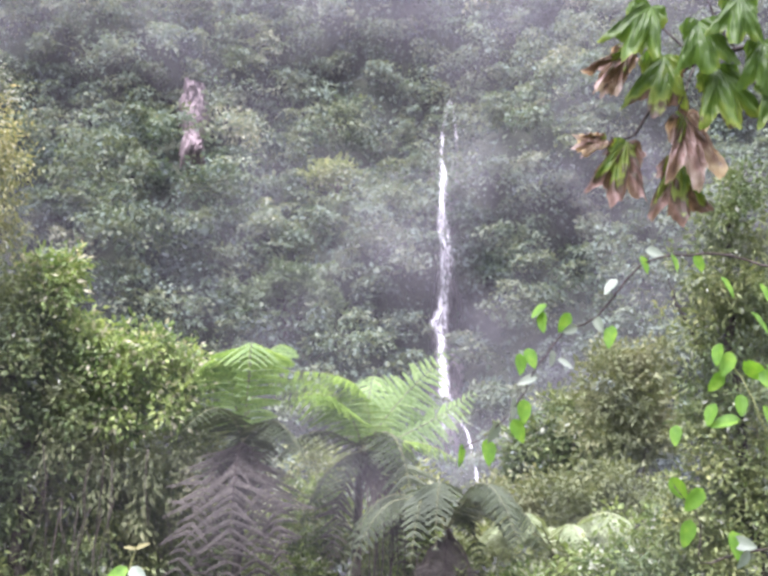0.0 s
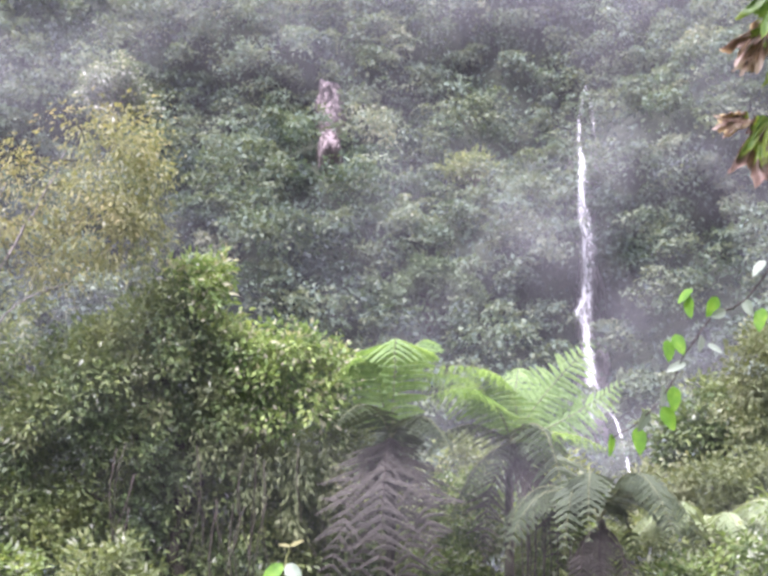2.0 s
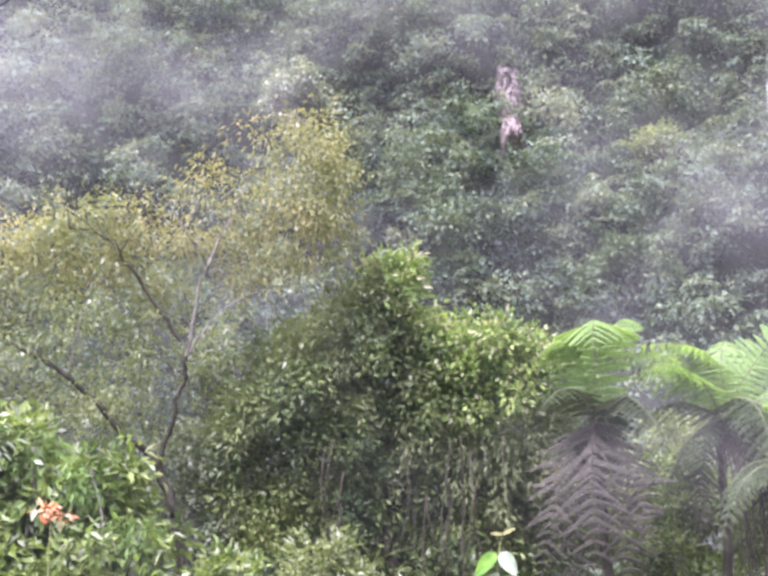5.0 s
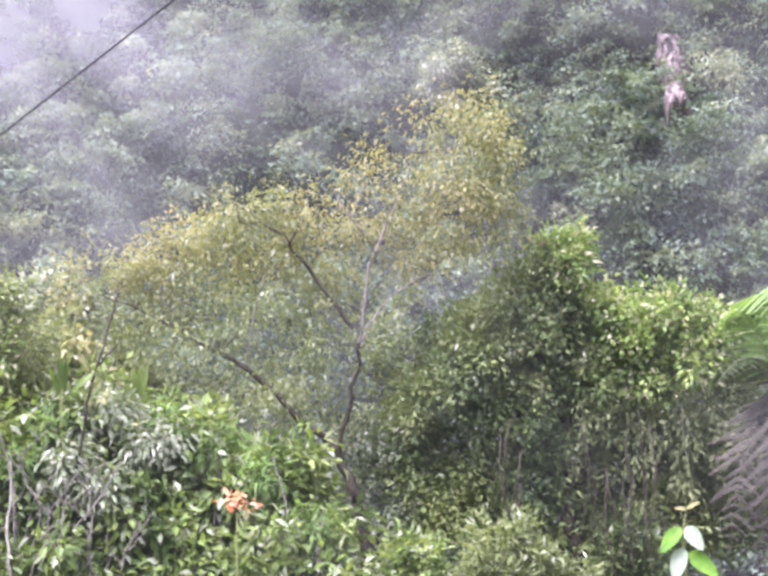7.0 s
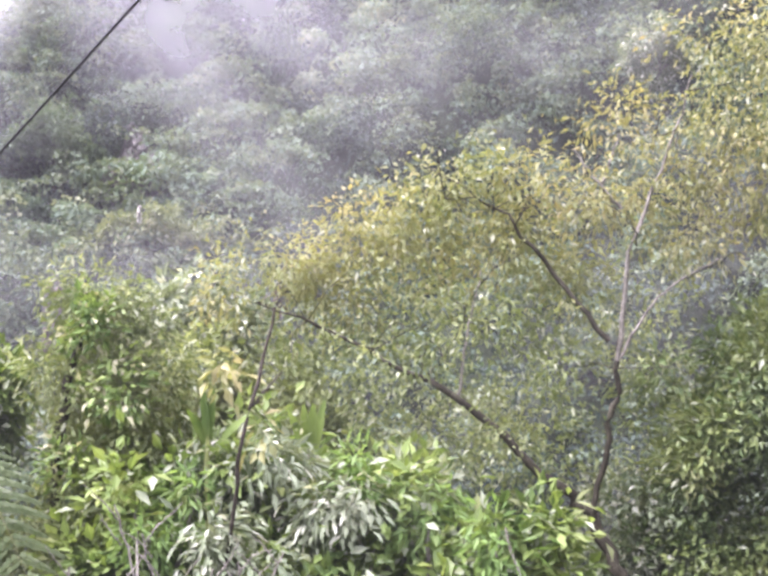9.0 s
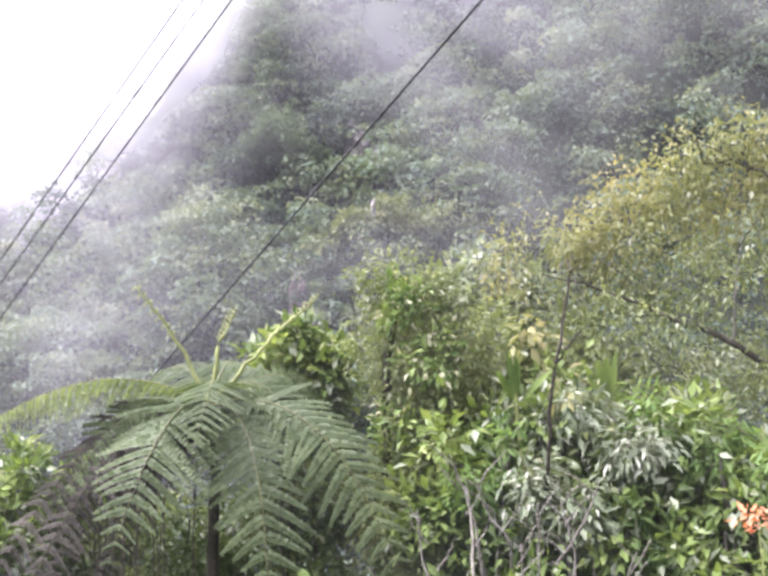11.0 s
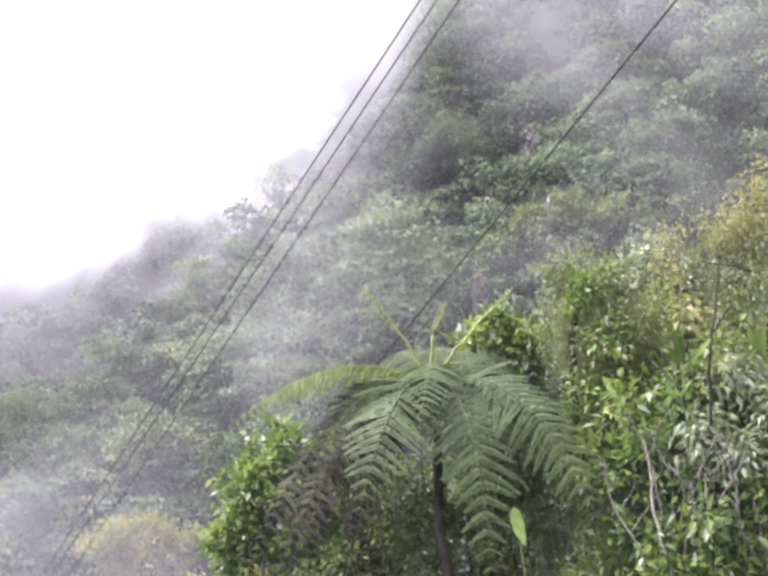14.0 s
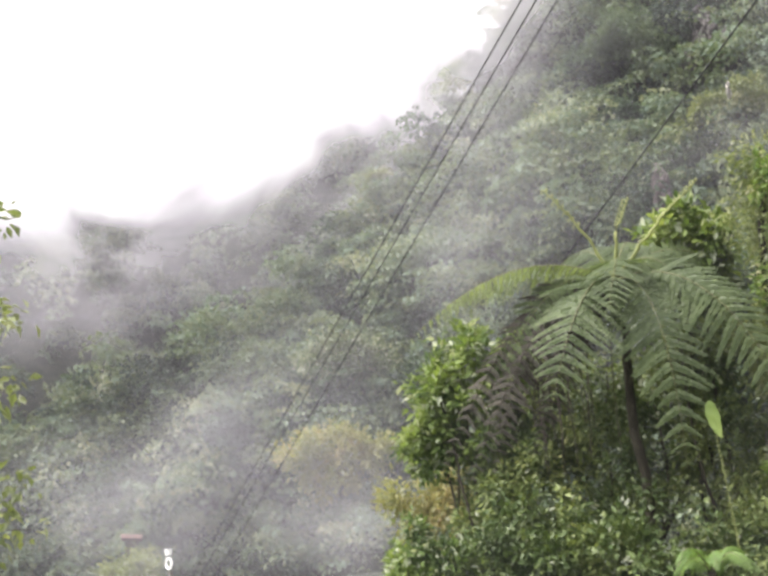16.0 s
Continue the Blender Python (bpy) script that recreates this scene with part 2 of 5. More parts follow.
def mesh_of(name, verts, tris, mat, attrs=None, smooth=False):
    """A mesh from arrays: verts n x 3, faces m x 3 or m x 4."""
    verts, tris = np.asarray(verts, np.float32), np.asarray(tris, np.int32)
    k = tris.shape[1]
    me = bpy.data.meshes.new(name)
    me.vertices.add(len(verts))
    me.vertices.foreach_set("co", verts.ravel())
    me.loops.add(tris.size)
    me.loops.foreach_set("vertex_index", tris.ravel())
    me.polygons.add(len(tris))
    me.polygons.foreach_set("loop_start", np.arange(len(tris), dtype=np.int32) * k)
    me.polygons.foreach_set("use_smooth", np.full(len(tris), smooth))
    me.update(calc_edges=True)
    for key, values in (attrs or {}).items():
        me.attributes.new(key, "FLOAT", "POINT").data.foreach_set("value", np.asarray(values, np.float32))
    me.materials.append(mat)
    return me


def thing(name, place, label, category, group=""):
    ob = new(name)
    ob.empty_display_size = 0.2
    ob.location = Vector([float(c) for c in place])
    return tagged(ob, label, category, group)


def part(name, data, parent, label=""):
    """Hangs a mesh, given in world coordinates, under a thing or a part."""
    ob = new(name, data)
    ob.parent = parent
    top = parent
    at = Vector((0, 0, 0))
    while top:
        at += top.location
        top = top.parent
    data.transform(Matrix.Translation(-at))
    return tagged(ob, label)


def leaves(pos, nor, axis, length, width, fold=0.18):
    """Pointed leaves folded along the midrib: four corners, two faces each."""
    a = unit(axis)
    nn = unit(nor - a * np.sum(nor * a, 1, keepdims=True))
    s = np.cross(a, nn)
    L, W = np.broadcast_to(length, len(pos))[:, None], np.broadcast_to(width, len(pos))[:, None]
    mid = pos + a * L * 0.42
    v = np.stack([pos, mid + s * W / 2 + nn * W * fold, pos + a * L - nn * L * 0.08, mid - s * W / 2 + nn * W * fold], 1).reshape(-1, 3)
    i = np.arange(len(pos))[:, None] * 4
    f = np.concatenate([i + [0, 1, 2], i + [0, 2, 3]], 0)
    return v, f


def sprays(blobs, per_m2, leaf, droop=0.15, tuft=0.3, dense=0.75, up=0.5):
    """Leaves in tufts over lumpy clumps. blobs: centre, radii. Returns place, normal, direction."""
    ps, ns, ax = [], [], []
    for c, r in blobs:
        r = np.asarray(r, float)
        area = 4 * math.pi * np.mean(r) ** 2
        nt = max(6, int(area / (tuft * tuft * 2.2)))
        d = unit(rng.normal(size=(nt, 3)))
        rad = dense + (1.12 - dense) * rng.random((nt, 1)) ** 0.6
        rad *= 1 + 0.3 * np.sin(d[:, :1] * 5 + c[0]) * np.cos(d[:, 2:] * 6 + c[1])
        rad *= np.where(rng.random((nt, 1)) < 0.13, 1.1 + 0.3 * rng.random((nt, 1)), 1)
        tc = c + d * rad * r
        k = max(3, int(area * per_m2 * 3.2 / nt))
        off = rng.normal(size=(nt, k, 3)) * tuft * 0.5
        n = unit(off) * 0.5 + d[:, None] * 0.45 + UP * up + rng.normal(size=(nt, k, 3)) * 0.4
        a = unit(off) * 0.7 + d[:, None] * 0.4 - UP * droop + rng.normal(size=(nt, k, 3)) * 0.5
        ps.append((tc[:, None] + off).reshape(-1, 3))
        ns.append(n.reshape(-1, 3))
        ax.append(a.reshape(-1, 3))
    return np.concatenate(ps), np.concatenate(ns), np.concatenate(ax)


def foliage(name, blobs, per_m2, leaf, width, mat, parent, label="", **kw):
    p, n, a = sprays(blobs, per_m2, leaf, **kw)
    size = leaf * (0.6 + 0.8 * rng.random(len(p)))
    v, f = leaves(p, n, a, size, size * width / leaf)
    return part(name, mesh_of(name, v, f, mat), parent, label)


def tube_arrays(points, radii, sides=7):
    pts = np.asarray(points, float)
    rad = np.interp(np.linspace(0, 1, len(pts)), np.linspace(0, 1, len(radii)), radii)
    tan = unit(np.gradient(pts, axis=0))
    ref = np.where(np.abs(tan[:, 2:]) > 0.9, [[1.0, 0, 0]], [[0, 0, 1.0]])
    s = unit(np.cross(tan, ref))
    b = np.cross(tan, s)
    th = np.linspace(0, 2 * math.pi, sides, endpoint=False)
    v = pts[:, None] + rad[:, None, None] * (np.cos(th)[None, :, None] * s[:, None] + np.sin(th)[None, :, None] * b[:, None])
    f = [(i * sides + j, i * sides + (j + 1) % sides, (i + 1) * sides + (j + 1) % sides, (i + 1) * sides + j) for i in range(len(pts) - 1) for j in range(sides)]
    return v.reshape(-1, 3), np.array(f)


def bend(points, n=14, wobble=0.0):
    """A smooth line through a few places, with a slight wander."""
    p = np.asarray(points, float)
    k = len(p)
    q = np.concatenate([[2 * p[0] - p[1]], p, [2 * p[-1] - p[-2]]])
    out = []
    for i in range(k - 1):
        a, b, c, d = q[i:i + 4]
        for u in np.linspace(0, 1, max(3, n // (k - 1)), endpoint=False):
            out.append(0.5 * (2 * b + (c - a) * u + (2 * a - 5 * b + 4 * c - d) * u * u + (3 * b - a - 3 * c + d) * u ** 3))
    out.append(p[-1])
    out = np.array(out)
    if wobble:
        out[1:-1] += rng.normal(size=(len(out) - 2, 3)) * wobble
    return out


def joined(pieces):
    vs, fs, k = [], [], 0
    for v, f in pieces:
        vs.append(v)
        fs.append(np.asarray(f) + k)
        k += len(v)
    return np.concatenate(vs), np.concatenate(fs)


def limb(name, points, radii, mat, parent, label="", wobble=0.04, sides=8):
    v, f = tube_arrays(bend(points, 16, min(wobble, 0.4 * max(radii))), radii, sides)
    return part(name, mesh_of(name, v, f, mat, smooth=True), parent, label)


def twigs(name, starts, reach, count, radius, mat, parent, rise=0.4):
    """Thin forking twigs from places along the limbs, in one mesh."""
    pieces = []
    for s in starts:
        for _ in range(count):
            d = unit(rng.normal(size=3) * [1, 0.6, 0.6] + [0, 0, rise])
            L = reach * (0.5 + rng.random())
            mid = s + d * L * 0.5 + rng.normal(size=3) * L * 0.1
            end = s + d * L + [0, 0, -L * 0.12]
            pieces.append(tube_arrays(bend([s, mid, end], 6), [radius, radius * 0.3], 4))
            e2 = mid + unit(d + rng.normal(size=3) * 0.6) * L * 0.45
            pieces.append(tube_arrays(bend([mid, (mid + e2) / 2 + rng.normal(size=3) * 0.04, e2], 4), [radius * 0.6, radius * 0.25], 4))
    v, f = joined(pieces)
    return part(name, mesh_of(name, v, f, mat, smooth=True), parent)


def fbm(x, y, seed=0.0, octaves=4):
    """Cheap smooth noise on arrays, about -1 to 1."""
    out, amp, total = np.zeros(np.broadcast(x, y).shape), 1.0, 0.0
    for o in range(octaves):
        k = 2.03 ** o
        s = seed * 3.7 + o * 11.3
        out += amp * (np.sin(x * k * 1.7 + s + 1.3 * np.sin(y * k * 1.1 + s * 0.7)) * np.cos(y * k * 1.9 - s * 1.3 + 1.1 * np.sin(x * k * 1.3 + s * 0.4)))
        total += amp
        amp *= 0.52
    return out / total * 1.5


def rays(az, z, r):
    a = np.radians(az)
    return np.stack([-r * np.sin(a), r * np.cos(a), z + np.zeros_like(r)], -1)

# ---- the ground, the two slopes and their forest ----


def ground_height(x, y):
    r = np.hypot(x, y)
    return np.interp(r, [0, 5, 12, 30, 90, 200, 3000], [0, 0, 0.3, 2.6, 7.0, 12, 12]) + 0.25 * fbm(x * 0.2, y * 0.2, 3) * np.clip(r / 10 - 0.5, 0, 1)


def sheet(name, nu, nv, place, mat, attrs=None, smooth=True):
    u, v = np.meshgrid(np.linspace(0, 1, nu), np.linspace(0, 1, nv), indexing="ij")
    co = place(u, v).reshape(-1, 3)
    i = np.arange(nu * nv).reshape(nu, nv)
    f = np.stack([i[:-1, :-1], i[1:, :-1], i[1:, 1:], i[:-1, 1:]], -1).reshape(-1, 4)
    return mesh_of(name, co, f, mat, {k: g(u, v).ravel() for k, g in (attrs or {}).items()}, smooth)


def ground_place(u, v):
    r, a = 3000 * v ** 3.2, u * 2 * math.pi
    x, y = r * np.cos(a), r * np.sin(a)
    return np.stack([x, y, ground_height(x, y)], -1)


tagged(new("ground", sheet("ground", 97, 110, ground_place, SHADE_SOIL)), "leaf-littered soil under dense plants, in the same shade-darkened colour", "ground", kind="structure")

NEAR_RIDGE = ([-60, 30, 37, 42, 44, 45.8, 48.2, 50.6, 53.8, 58, 62.5, 68, 73, 80, 90], [46, 44, 39.5, 35.5, 33, 30.2, 27.2, 24.9, 21.6, 17.4, 14.3, 11.8, 9.8, 7.0, 1.0])
FAR_RIDGE = ([30, 40, 48, 53.5, 60, 66, 72, 80, 110], [36, 33, 29, 26.2, 22.8, 21.5, 21.3, 20.0, 14])


def near_range(a, z):
    return 96 + np.maximum(0, a - 38) * 0.9 + np.maximum(0, -a - 6) * -0.5 + z / 1.75 + 5.5 * fbm(a * 0.11, z * 0.055, 1.0, 3) + 3.0 * np.exp(-((a + 2.6) / 1.6) ** 2) + 3 * np.exp(-((a - 22 - z * 0.02) / 2.0) ** 2)


def far_range(a, z):
    return 150 + z / 1.4 + 9 * fbm(a * 0.1, z * 0.04, 5.0, 3)


def ridge_height(ridge, reach, a):
    e = np.interp(a, *ridge)
    z = 60 + 0 * e
    for _ in range(6):
        z = EYE + reach(a, z) * np.tan(np.radians(e))
    return z + 1.5 * fbm(a * 0.9, a * 0.3, 2)


def slope(name, a0, a1, ridge, reach, label):
    def place(u, v):
        a = a0 + (a1 - a0) * u
        z = ridge_height(ridge, reach, a) * v * 0.985
        return rays(a, z, reach(a, z) + 0.8 + 60 * np.clip(v - 0.985, 0, 1) / 0.015)
    return tagged(new(name, sheet(name, 200, 90, place, SHADE_SOIL)), label, "hillside", kind="structure")


# the floor's near-black colour stands in for shade behind the crowns
slope("hillside_near", -60, 88, NEAR_RIDGE, near_range, "steep forest floor of a mist-hung mountain slope, coloured dark as shade between crowns")
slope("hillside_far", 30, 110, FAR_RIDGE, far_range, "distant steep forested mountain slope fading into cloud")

# bare places on the near slope: heading, height angle, half-width and half-height in degrees
BARE = [(-2.6, 19.0, 0.2, 7.6), (-3.2, 12.4, 0.3, 1.6), (8.95, 26.0, 0.1, 0.7), (8.5, 24.4, -0.15, 0.7), (43.8, 16.8, 0.1, 1.8), (40.9, 23.0, 0.1, 1.2)]


def forest(name, a0, a1, ridge, reach, crowns, size, leaf, low, label, bare=()):
    """Tree crowns by the thousand over a slope; each crown has tufts of leaves on its lit side."""
    a = a0 + (a1 - a0) * rng.random(crowns)
    top = ridge_height(ridge, reach, a)
    base = EYE + reach(a, 0 * a) * math.tan(radians(low))
    z = base + (top - base) * 0.965 * rng.random(crowns) ** 0.92
    r = reach(a, z)
    el = np.degrees(np.arctan2(z - EYE, r))
    keep = el < 37
    for ba, be, wa, we in bare:
        keep &= ((a - ba) / (wa + 0.55)) ** 2 + ((el - be) / (we + 0.4)) ** 2 > 1
    a, z, r = a[keep], z[keep], r[keep]
    R = size * (0.45 + 0.95 * rng.random(len(a)) ** 1.5)
    flat = np.stack([np.radians(a) * r, z * 1.12], -1)
    chosen = []
    for i in range(len(a)):
        if not chosen or np.all(np.hypot(*(flat[chosen] - flat[i]).T) > 0.66 * (R[chosen] + R[i])):
            chosen.append(i)
    a, z, r, R = a[chosen], z[chosen], r[chosen], R[chosen]
    c = rays(a, z, r - R * 0.35)
    tone = np.clip(0.5 + 0.24 * rng.normal(size=len(a)), 0.05, 1.0)
    ps, ns, ax, tn = [], [], [], []
    out = unit(np.stack([c[:, 0], c[:, 1], 0 * z], -1)) * -1
    for i in range(len(a)):
        tufts = int(6 + 9 * (R[i] / size) ** 2)
        d = unit(rng.normal(size=(tufts, 3)) + out[i] * 0.8 + UP * 0.5)
        shape = np.array([1, 1, 0.75 + 0.6 * rng.random()]) * R[i]
        tc = c[i] + d * shape * (0.65 + 0.5 * rng.random((tufts, 1)))
        k = 40
        dome = unit(rng.normal(size=(tufts, k, 3)) + UP * 0.8 + out[i] * 0.3)
        off = dome * (0.8 + 0.3 * rng.random((tufts, k, 1))) * (0.5 + 0.55 * rng.random((tufts, 1, 1))) * R[i] ** 0.6 * 0.66 * [1.35, 1.35, 0.62]
        n = dome + UP * 0.35 + rng.normal(size=(tufts, k, 3)) * 0.16
        x = dome * 0.6 - UP * 0.35 + rng.normal(size=(tufts, k, 3)) * 0.5
        ps.append((tc[:, None] + off).reshape(-1, 3))
        ns.append(n.reshape(-1, 3))
        ax.append(x.reshape(-1, 3))
        tn.append(np.repeat(tone[i] + 0.13 * rng.normal(size=tufts), k))
    p, n, x, tn = (np.concatenate(q) for q in (ps, ns, ax, tn))
    L = leaf * (0.55 + 0.9 * rng.random(len(p)))
    v, f = leaves(p, n, x, L, L * 0.68)
    return tagged(new(name, mesh_of(name, v, f, FOREST, {"tone": np.repeat(tn, 4)})), label, "forest", kind="stuff")


forest("forest_near", -19, 78, NEAR_RIDGE, near_range, 10000, 2.8, 0.46, 4.0, "dense mixed cloud forest on a steep slope, dull green crowns", BARE)
forest("forest_far", 40, 78, FAR_RIDGE, far_range, 2500, 5.4, 0.85, 3.0, "misty dense forest on a far mountain slope")


def undergrowth(name, a0, a1, ridge, reach, count, leaf, low, label):
    """Low leafy cover between the crowns of a slope, its leaf tone darkened to paint the shade there."""
    a = a0 + (a1 - a0) * rng.random(count)
    z = ridge_height(ridge, reach, a) * (0.08 + 0.9 * rng.random(count))
    r = reach(a, z)
    el = np.degrees(np.arctan2(z - EYE, r))
    k = (el > low) & (el < 36)
    for ba, be, wa, we in BARE:
        k &= ((a - ba) / (wa + 0.25)) ** 2 + ((el - be) / (we + 0.2)) ** 2 > 1
    p = rays(a[k], z[k], r[k] - 0.2 - 1.1 * rng.random(k.sum()))
    out = unit(p * [-1, -1, 0])
    n = out * 0.6 + UP * 0.5 + rng.normal(size=p.shape) * 0.4
    x = -UP * 0.8 + rng.normal(size=p.shape) * 0.6
    L = leaf * (0.5 + rng.random(len(p)))
    v, f = leaves(p, n, x, L, L * 0.6)
    # tone held at the dark end: gap shade put into the leaf colour
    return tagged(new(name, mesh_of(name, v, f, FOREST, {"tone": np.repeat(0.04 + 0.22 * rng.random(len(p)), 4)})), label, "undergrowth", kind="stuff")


undergrowth("gap_shade_undergrowth", -18, 74, NEAR_RIDGE, near_range, 90000, 0.6, 4, "tangled undergrowth between the slope's trees, toned dark as the shade there")


def rock_face(name, az, el, wa, we, mat, label, proud=0.8):
    """A broken rock face that stands out of the slope."""
    zc = 45.0
    for _ in range(6):
        zc = EYE + float(near_range(az, zc)) * math.tan(radians(el))

    def place(u, v):
        w = (1 - 0.5 * np.abs(2 * v - 1) ** 3) * (1 + 0.55 * fbm(v * 3 + az, u * 0, 6, 3))
        a = az + (2 * u - 1) * wa * w
        z = zc + (2 * v - 1) * we * 2.2
        r = near_range(a, z) - proud + (proud + 2.5) * np.maximum(np.abs(2 * u - 1) ** 6, np.abs(2 * v - 1) ** 8) + 1.1 * fbm(a * 1.3, z * 0.22, az + 3, 3)
        r = r + 0.55 * np.round(2 * fbm(a * 2.1, z * 0.35, az, 4)) * 0.6 + 0.35 * fbm(a * 7, z * 1.2, 2, 3)
        return rays(a, z, r)
    return tagged(new(name, sheet(name, 40, 60, place, mat, smooth=False)), label, "rock face")


rock_face("rock_face", 8.7, 25.0, 0.75, 3.6, ROCK, "bare reddish-grey rock face among forest trees", 4.0)
rock_face("rock_face", 43.8, 16.9, 0.45, 2.2, ROCK, "narrow pale pinkish rock strip in the forest", 3.4)
rock_face("rock_face", 40.9, 22.8, 1.2, 2.4, ROCK_WET, "shaded purple-grey rock wall under hanging trees", 3.4)
rock_face("rock_face", -2.7, 18.5, 0.95, 9.0, ROCK_WET, "wet dark gully rock behind a thin waterfall")

# single trees that stand out on the near slope


def slope_tree(az, el, crown, trunk_deg, leaf, mat, bark, label, flat=0.6):
    """A tree on the slope: trunk, a few boughs and a crown of plates of leaves."""
    z = 45.0
    for _ in range(6):
        z = EYE + float(near_range(az, z)) * math.tan(radians(el))
    d = (float(near_range(az, z)) - 5.5) / math.cos(radians(el))
    foot, top = P(az, el - trunk_deg, d + 1.5), P(az, el, d)
    ob = thing("slope_tree", foot, label, "tree", "slope trees")
    limb("trunk", [foot, (foot + top) / 2 + [0.2, 0, 0], top], [0.34, 0.16], bark, ob)
    for da, de, r in crown:
        limb("bough", [top - UP * 1.0, P(az + da, el + de, d)], [0.12, 0.05], bark, ob, sides=5)
    foliage("crown", [(P(az + da, el + de, d), (r, r, r * flat)) for da, de, r in crown], 9, leaf, leaf * 0.5, mat, ob, tuft=0.8, dense=0.6, up=0.8)
    return ob


slope_tree(18.5, 26.2, [(0, 0.8, 2.2), (-1.0, 0.2, 1.7), (0.9, 0.1, 1.6), (0.2, -0.6, 1.6)], 4, 0.5, SILVER, BARK_PALE, "pale blue-green tree crown on the misty slope")
slope_tree(39.9, 20.3, [(0, 0.3, 2.2), (1.3, 0.0, 1.7), (-1.3, -0.2, 1.8), (2.3, -0.5, 1.0)], 3, 0.5, OLIVE, BARK, "flat-topped umbrella-shaped tree on the slope", 0.35)
slope_tree(2.1, 23.5, [(0, 0.2, 1.9), (0.8, 0.0, 1.3), (-0.9, -0.1, 1.4)], 3.4, 0.45, FRESH, ROCK, "light green tree on a long reddish trunk", 0.4)
slope_tree(44.2, 23.6, [(0, 0.6, 2.4), (-1.0, -0.2, 2.0), (0.9, 0.0, 1.8), (-1.9, -0.9, 1.4)], 4, 0.5, FOREST_PLAIN, BARK, "dark spreading tree on the misty spur", 0.6)
slope_tree(4.4, 18.8, [(0, 0.4, 2.2), (-1.1, 0.0, 1.8), (1.1, 0.1, 1.9), (-1.9, -0.7, 1.3)], 3, 0.45, FOREST_PLAIN, BARK, "broad dull-green tree on the lower slope", 0.6)
slope_tree(58.0, 12.2, [(0, 0.3, 2.4), (-1.2, -0.2, 1.8), (1.2, 0.0, 1.9)], 3, 0.5, SILVER, BARK, "whitish-green tree in the misty valley", 0.5)
slope_tree(58.8, 8.4, [(0, 0.3, 2.6), (-1.4, -0.3, 2.0), (1.3, 0.0, 2.0), (0.3, -1.0, 2.0)], 3, 0.5, YELLOW, BARK, "yellowish-green tree low in the valley", 0.6)
pale = thing("dead_tree", P(40.4, 20.4, 100), "broken whitish dead tree stump on the slope", "dead tree")
limb("trunk", [P(40.4, 20.7, 106), P(40.42, 21.0, 105), P(40.4, 21.3, 105)], [0.15, 0.12], PALE_WOOD, pale)

# ---- the waterfall ----


def strand(points, widths, seed, forward, body=(0.9, 0.9)):
    """One ribbon of falling water with a rounded front; places by heading and height angle."""
    pts = []
    for a, e in points:
        e = e - 0.55
        z = EYE + 110 * math.tan(radians(e))
        for _ in range(5):
            r = near_range(a, z)
            z = EYE + r * math.tan(radians(e))
        pts.append(rays(np.array(a - 0.12), np.array(z), np.array(r - forward)))
    line = bend(pts, 90)
    w = np.interp(np.linspace(0, 1, len(line)), np.linspace(0, 1, len(widths)), widths)
    k = 9
    s = np.linspace(-1, 1, k)
    side = np.array([1.0, 0.05, 0])
    jitter = 0.22 * fbm(np.arange(len(line)) * 0.3, 0 * w, seed)
    v = line[:, None] + side * ((s[None] + jitter[:, None]) * w[:, None])[..., None] + np.array([0, -1.0, 0]) * ((1 - s ** 2)[None] * w[:, None] * 0.5)[..., None]
    i = np.arange(len(line) * k).reshape(len(line), k)
    f = np.stack([i[:-1, :-1], i[1:, :-1], i[1:, 1:], i[:-1, 1:]], -1).reshape(-1, 4)
    th = np.clip((1 - np.abs(s) ** 1.5)[None] * (np.interp(np.linspace(0, 1, len(line)), np.linspace(0, 1, len(body)), body)[:, None] + 0.4 * fbm(np.arange(len(line))[:, None] * 0.5, s[None] * 2.2, seed + 4)), 0, 1)
    return mesh_of("water", v.reshape(-1, 3), f, WATER, {"thickness": th.ravel()}, True)


fall = thing("waterfall", P(-2.5, 10, 112), "thin white waterfall threading down a dark wet cliff", "waterfall")
MAIN_FALL = [(-2.95, 26.9), (-2.6, 25.4), (-2.5, 24.2), (-2.6, 23.6), (-2.45, 21.6), (-2.5, 20.2), (-2.36, 18.3), (-2.02, 17.4), (-2.38, 16.8), (-2.42, 15.2), (-2.45, 13.2)]
part("main_strand", strand(MAIN_FALL, [0.1, 0.22, 0.22, 0.42, 0.4, 0.4, 0.42, 0.5, 0.44, 0.42, 0.4], 1, 4.2, (0.12, 0.18, 0.18, 0.4, 0.36, 0.36, 0.4, 0.45, 0.36, 0.3, 0.24)), fall)
part("spray_strand", strand([(-2.7, 21.8), (-2.75, 20.0), (-2.5, 18.2), (-2.4, 16.0), (-2.7, 13.5)], [0.15, 0.5, 0.6, 0.7, 0.6], 7, 4.0, (0.1, 0.26, 0.3, 0.26, 0.18)), fall)
part("thin_strand", strand([(-2.95, 26.7), (-3.15, 25.6), (-3.2, 24.6)], [0.1, 0.25, 0.1], 2, 4.4, (0.1, 0.12, 0.06)), fall)
part("side_strand", strand([(-2.5, 23.4), (-2.45, 23.0), (-2.75, 22.7)], [0.06, 0.2, 0.16], 3, 4.4, (0.4, 0.5)), fall)
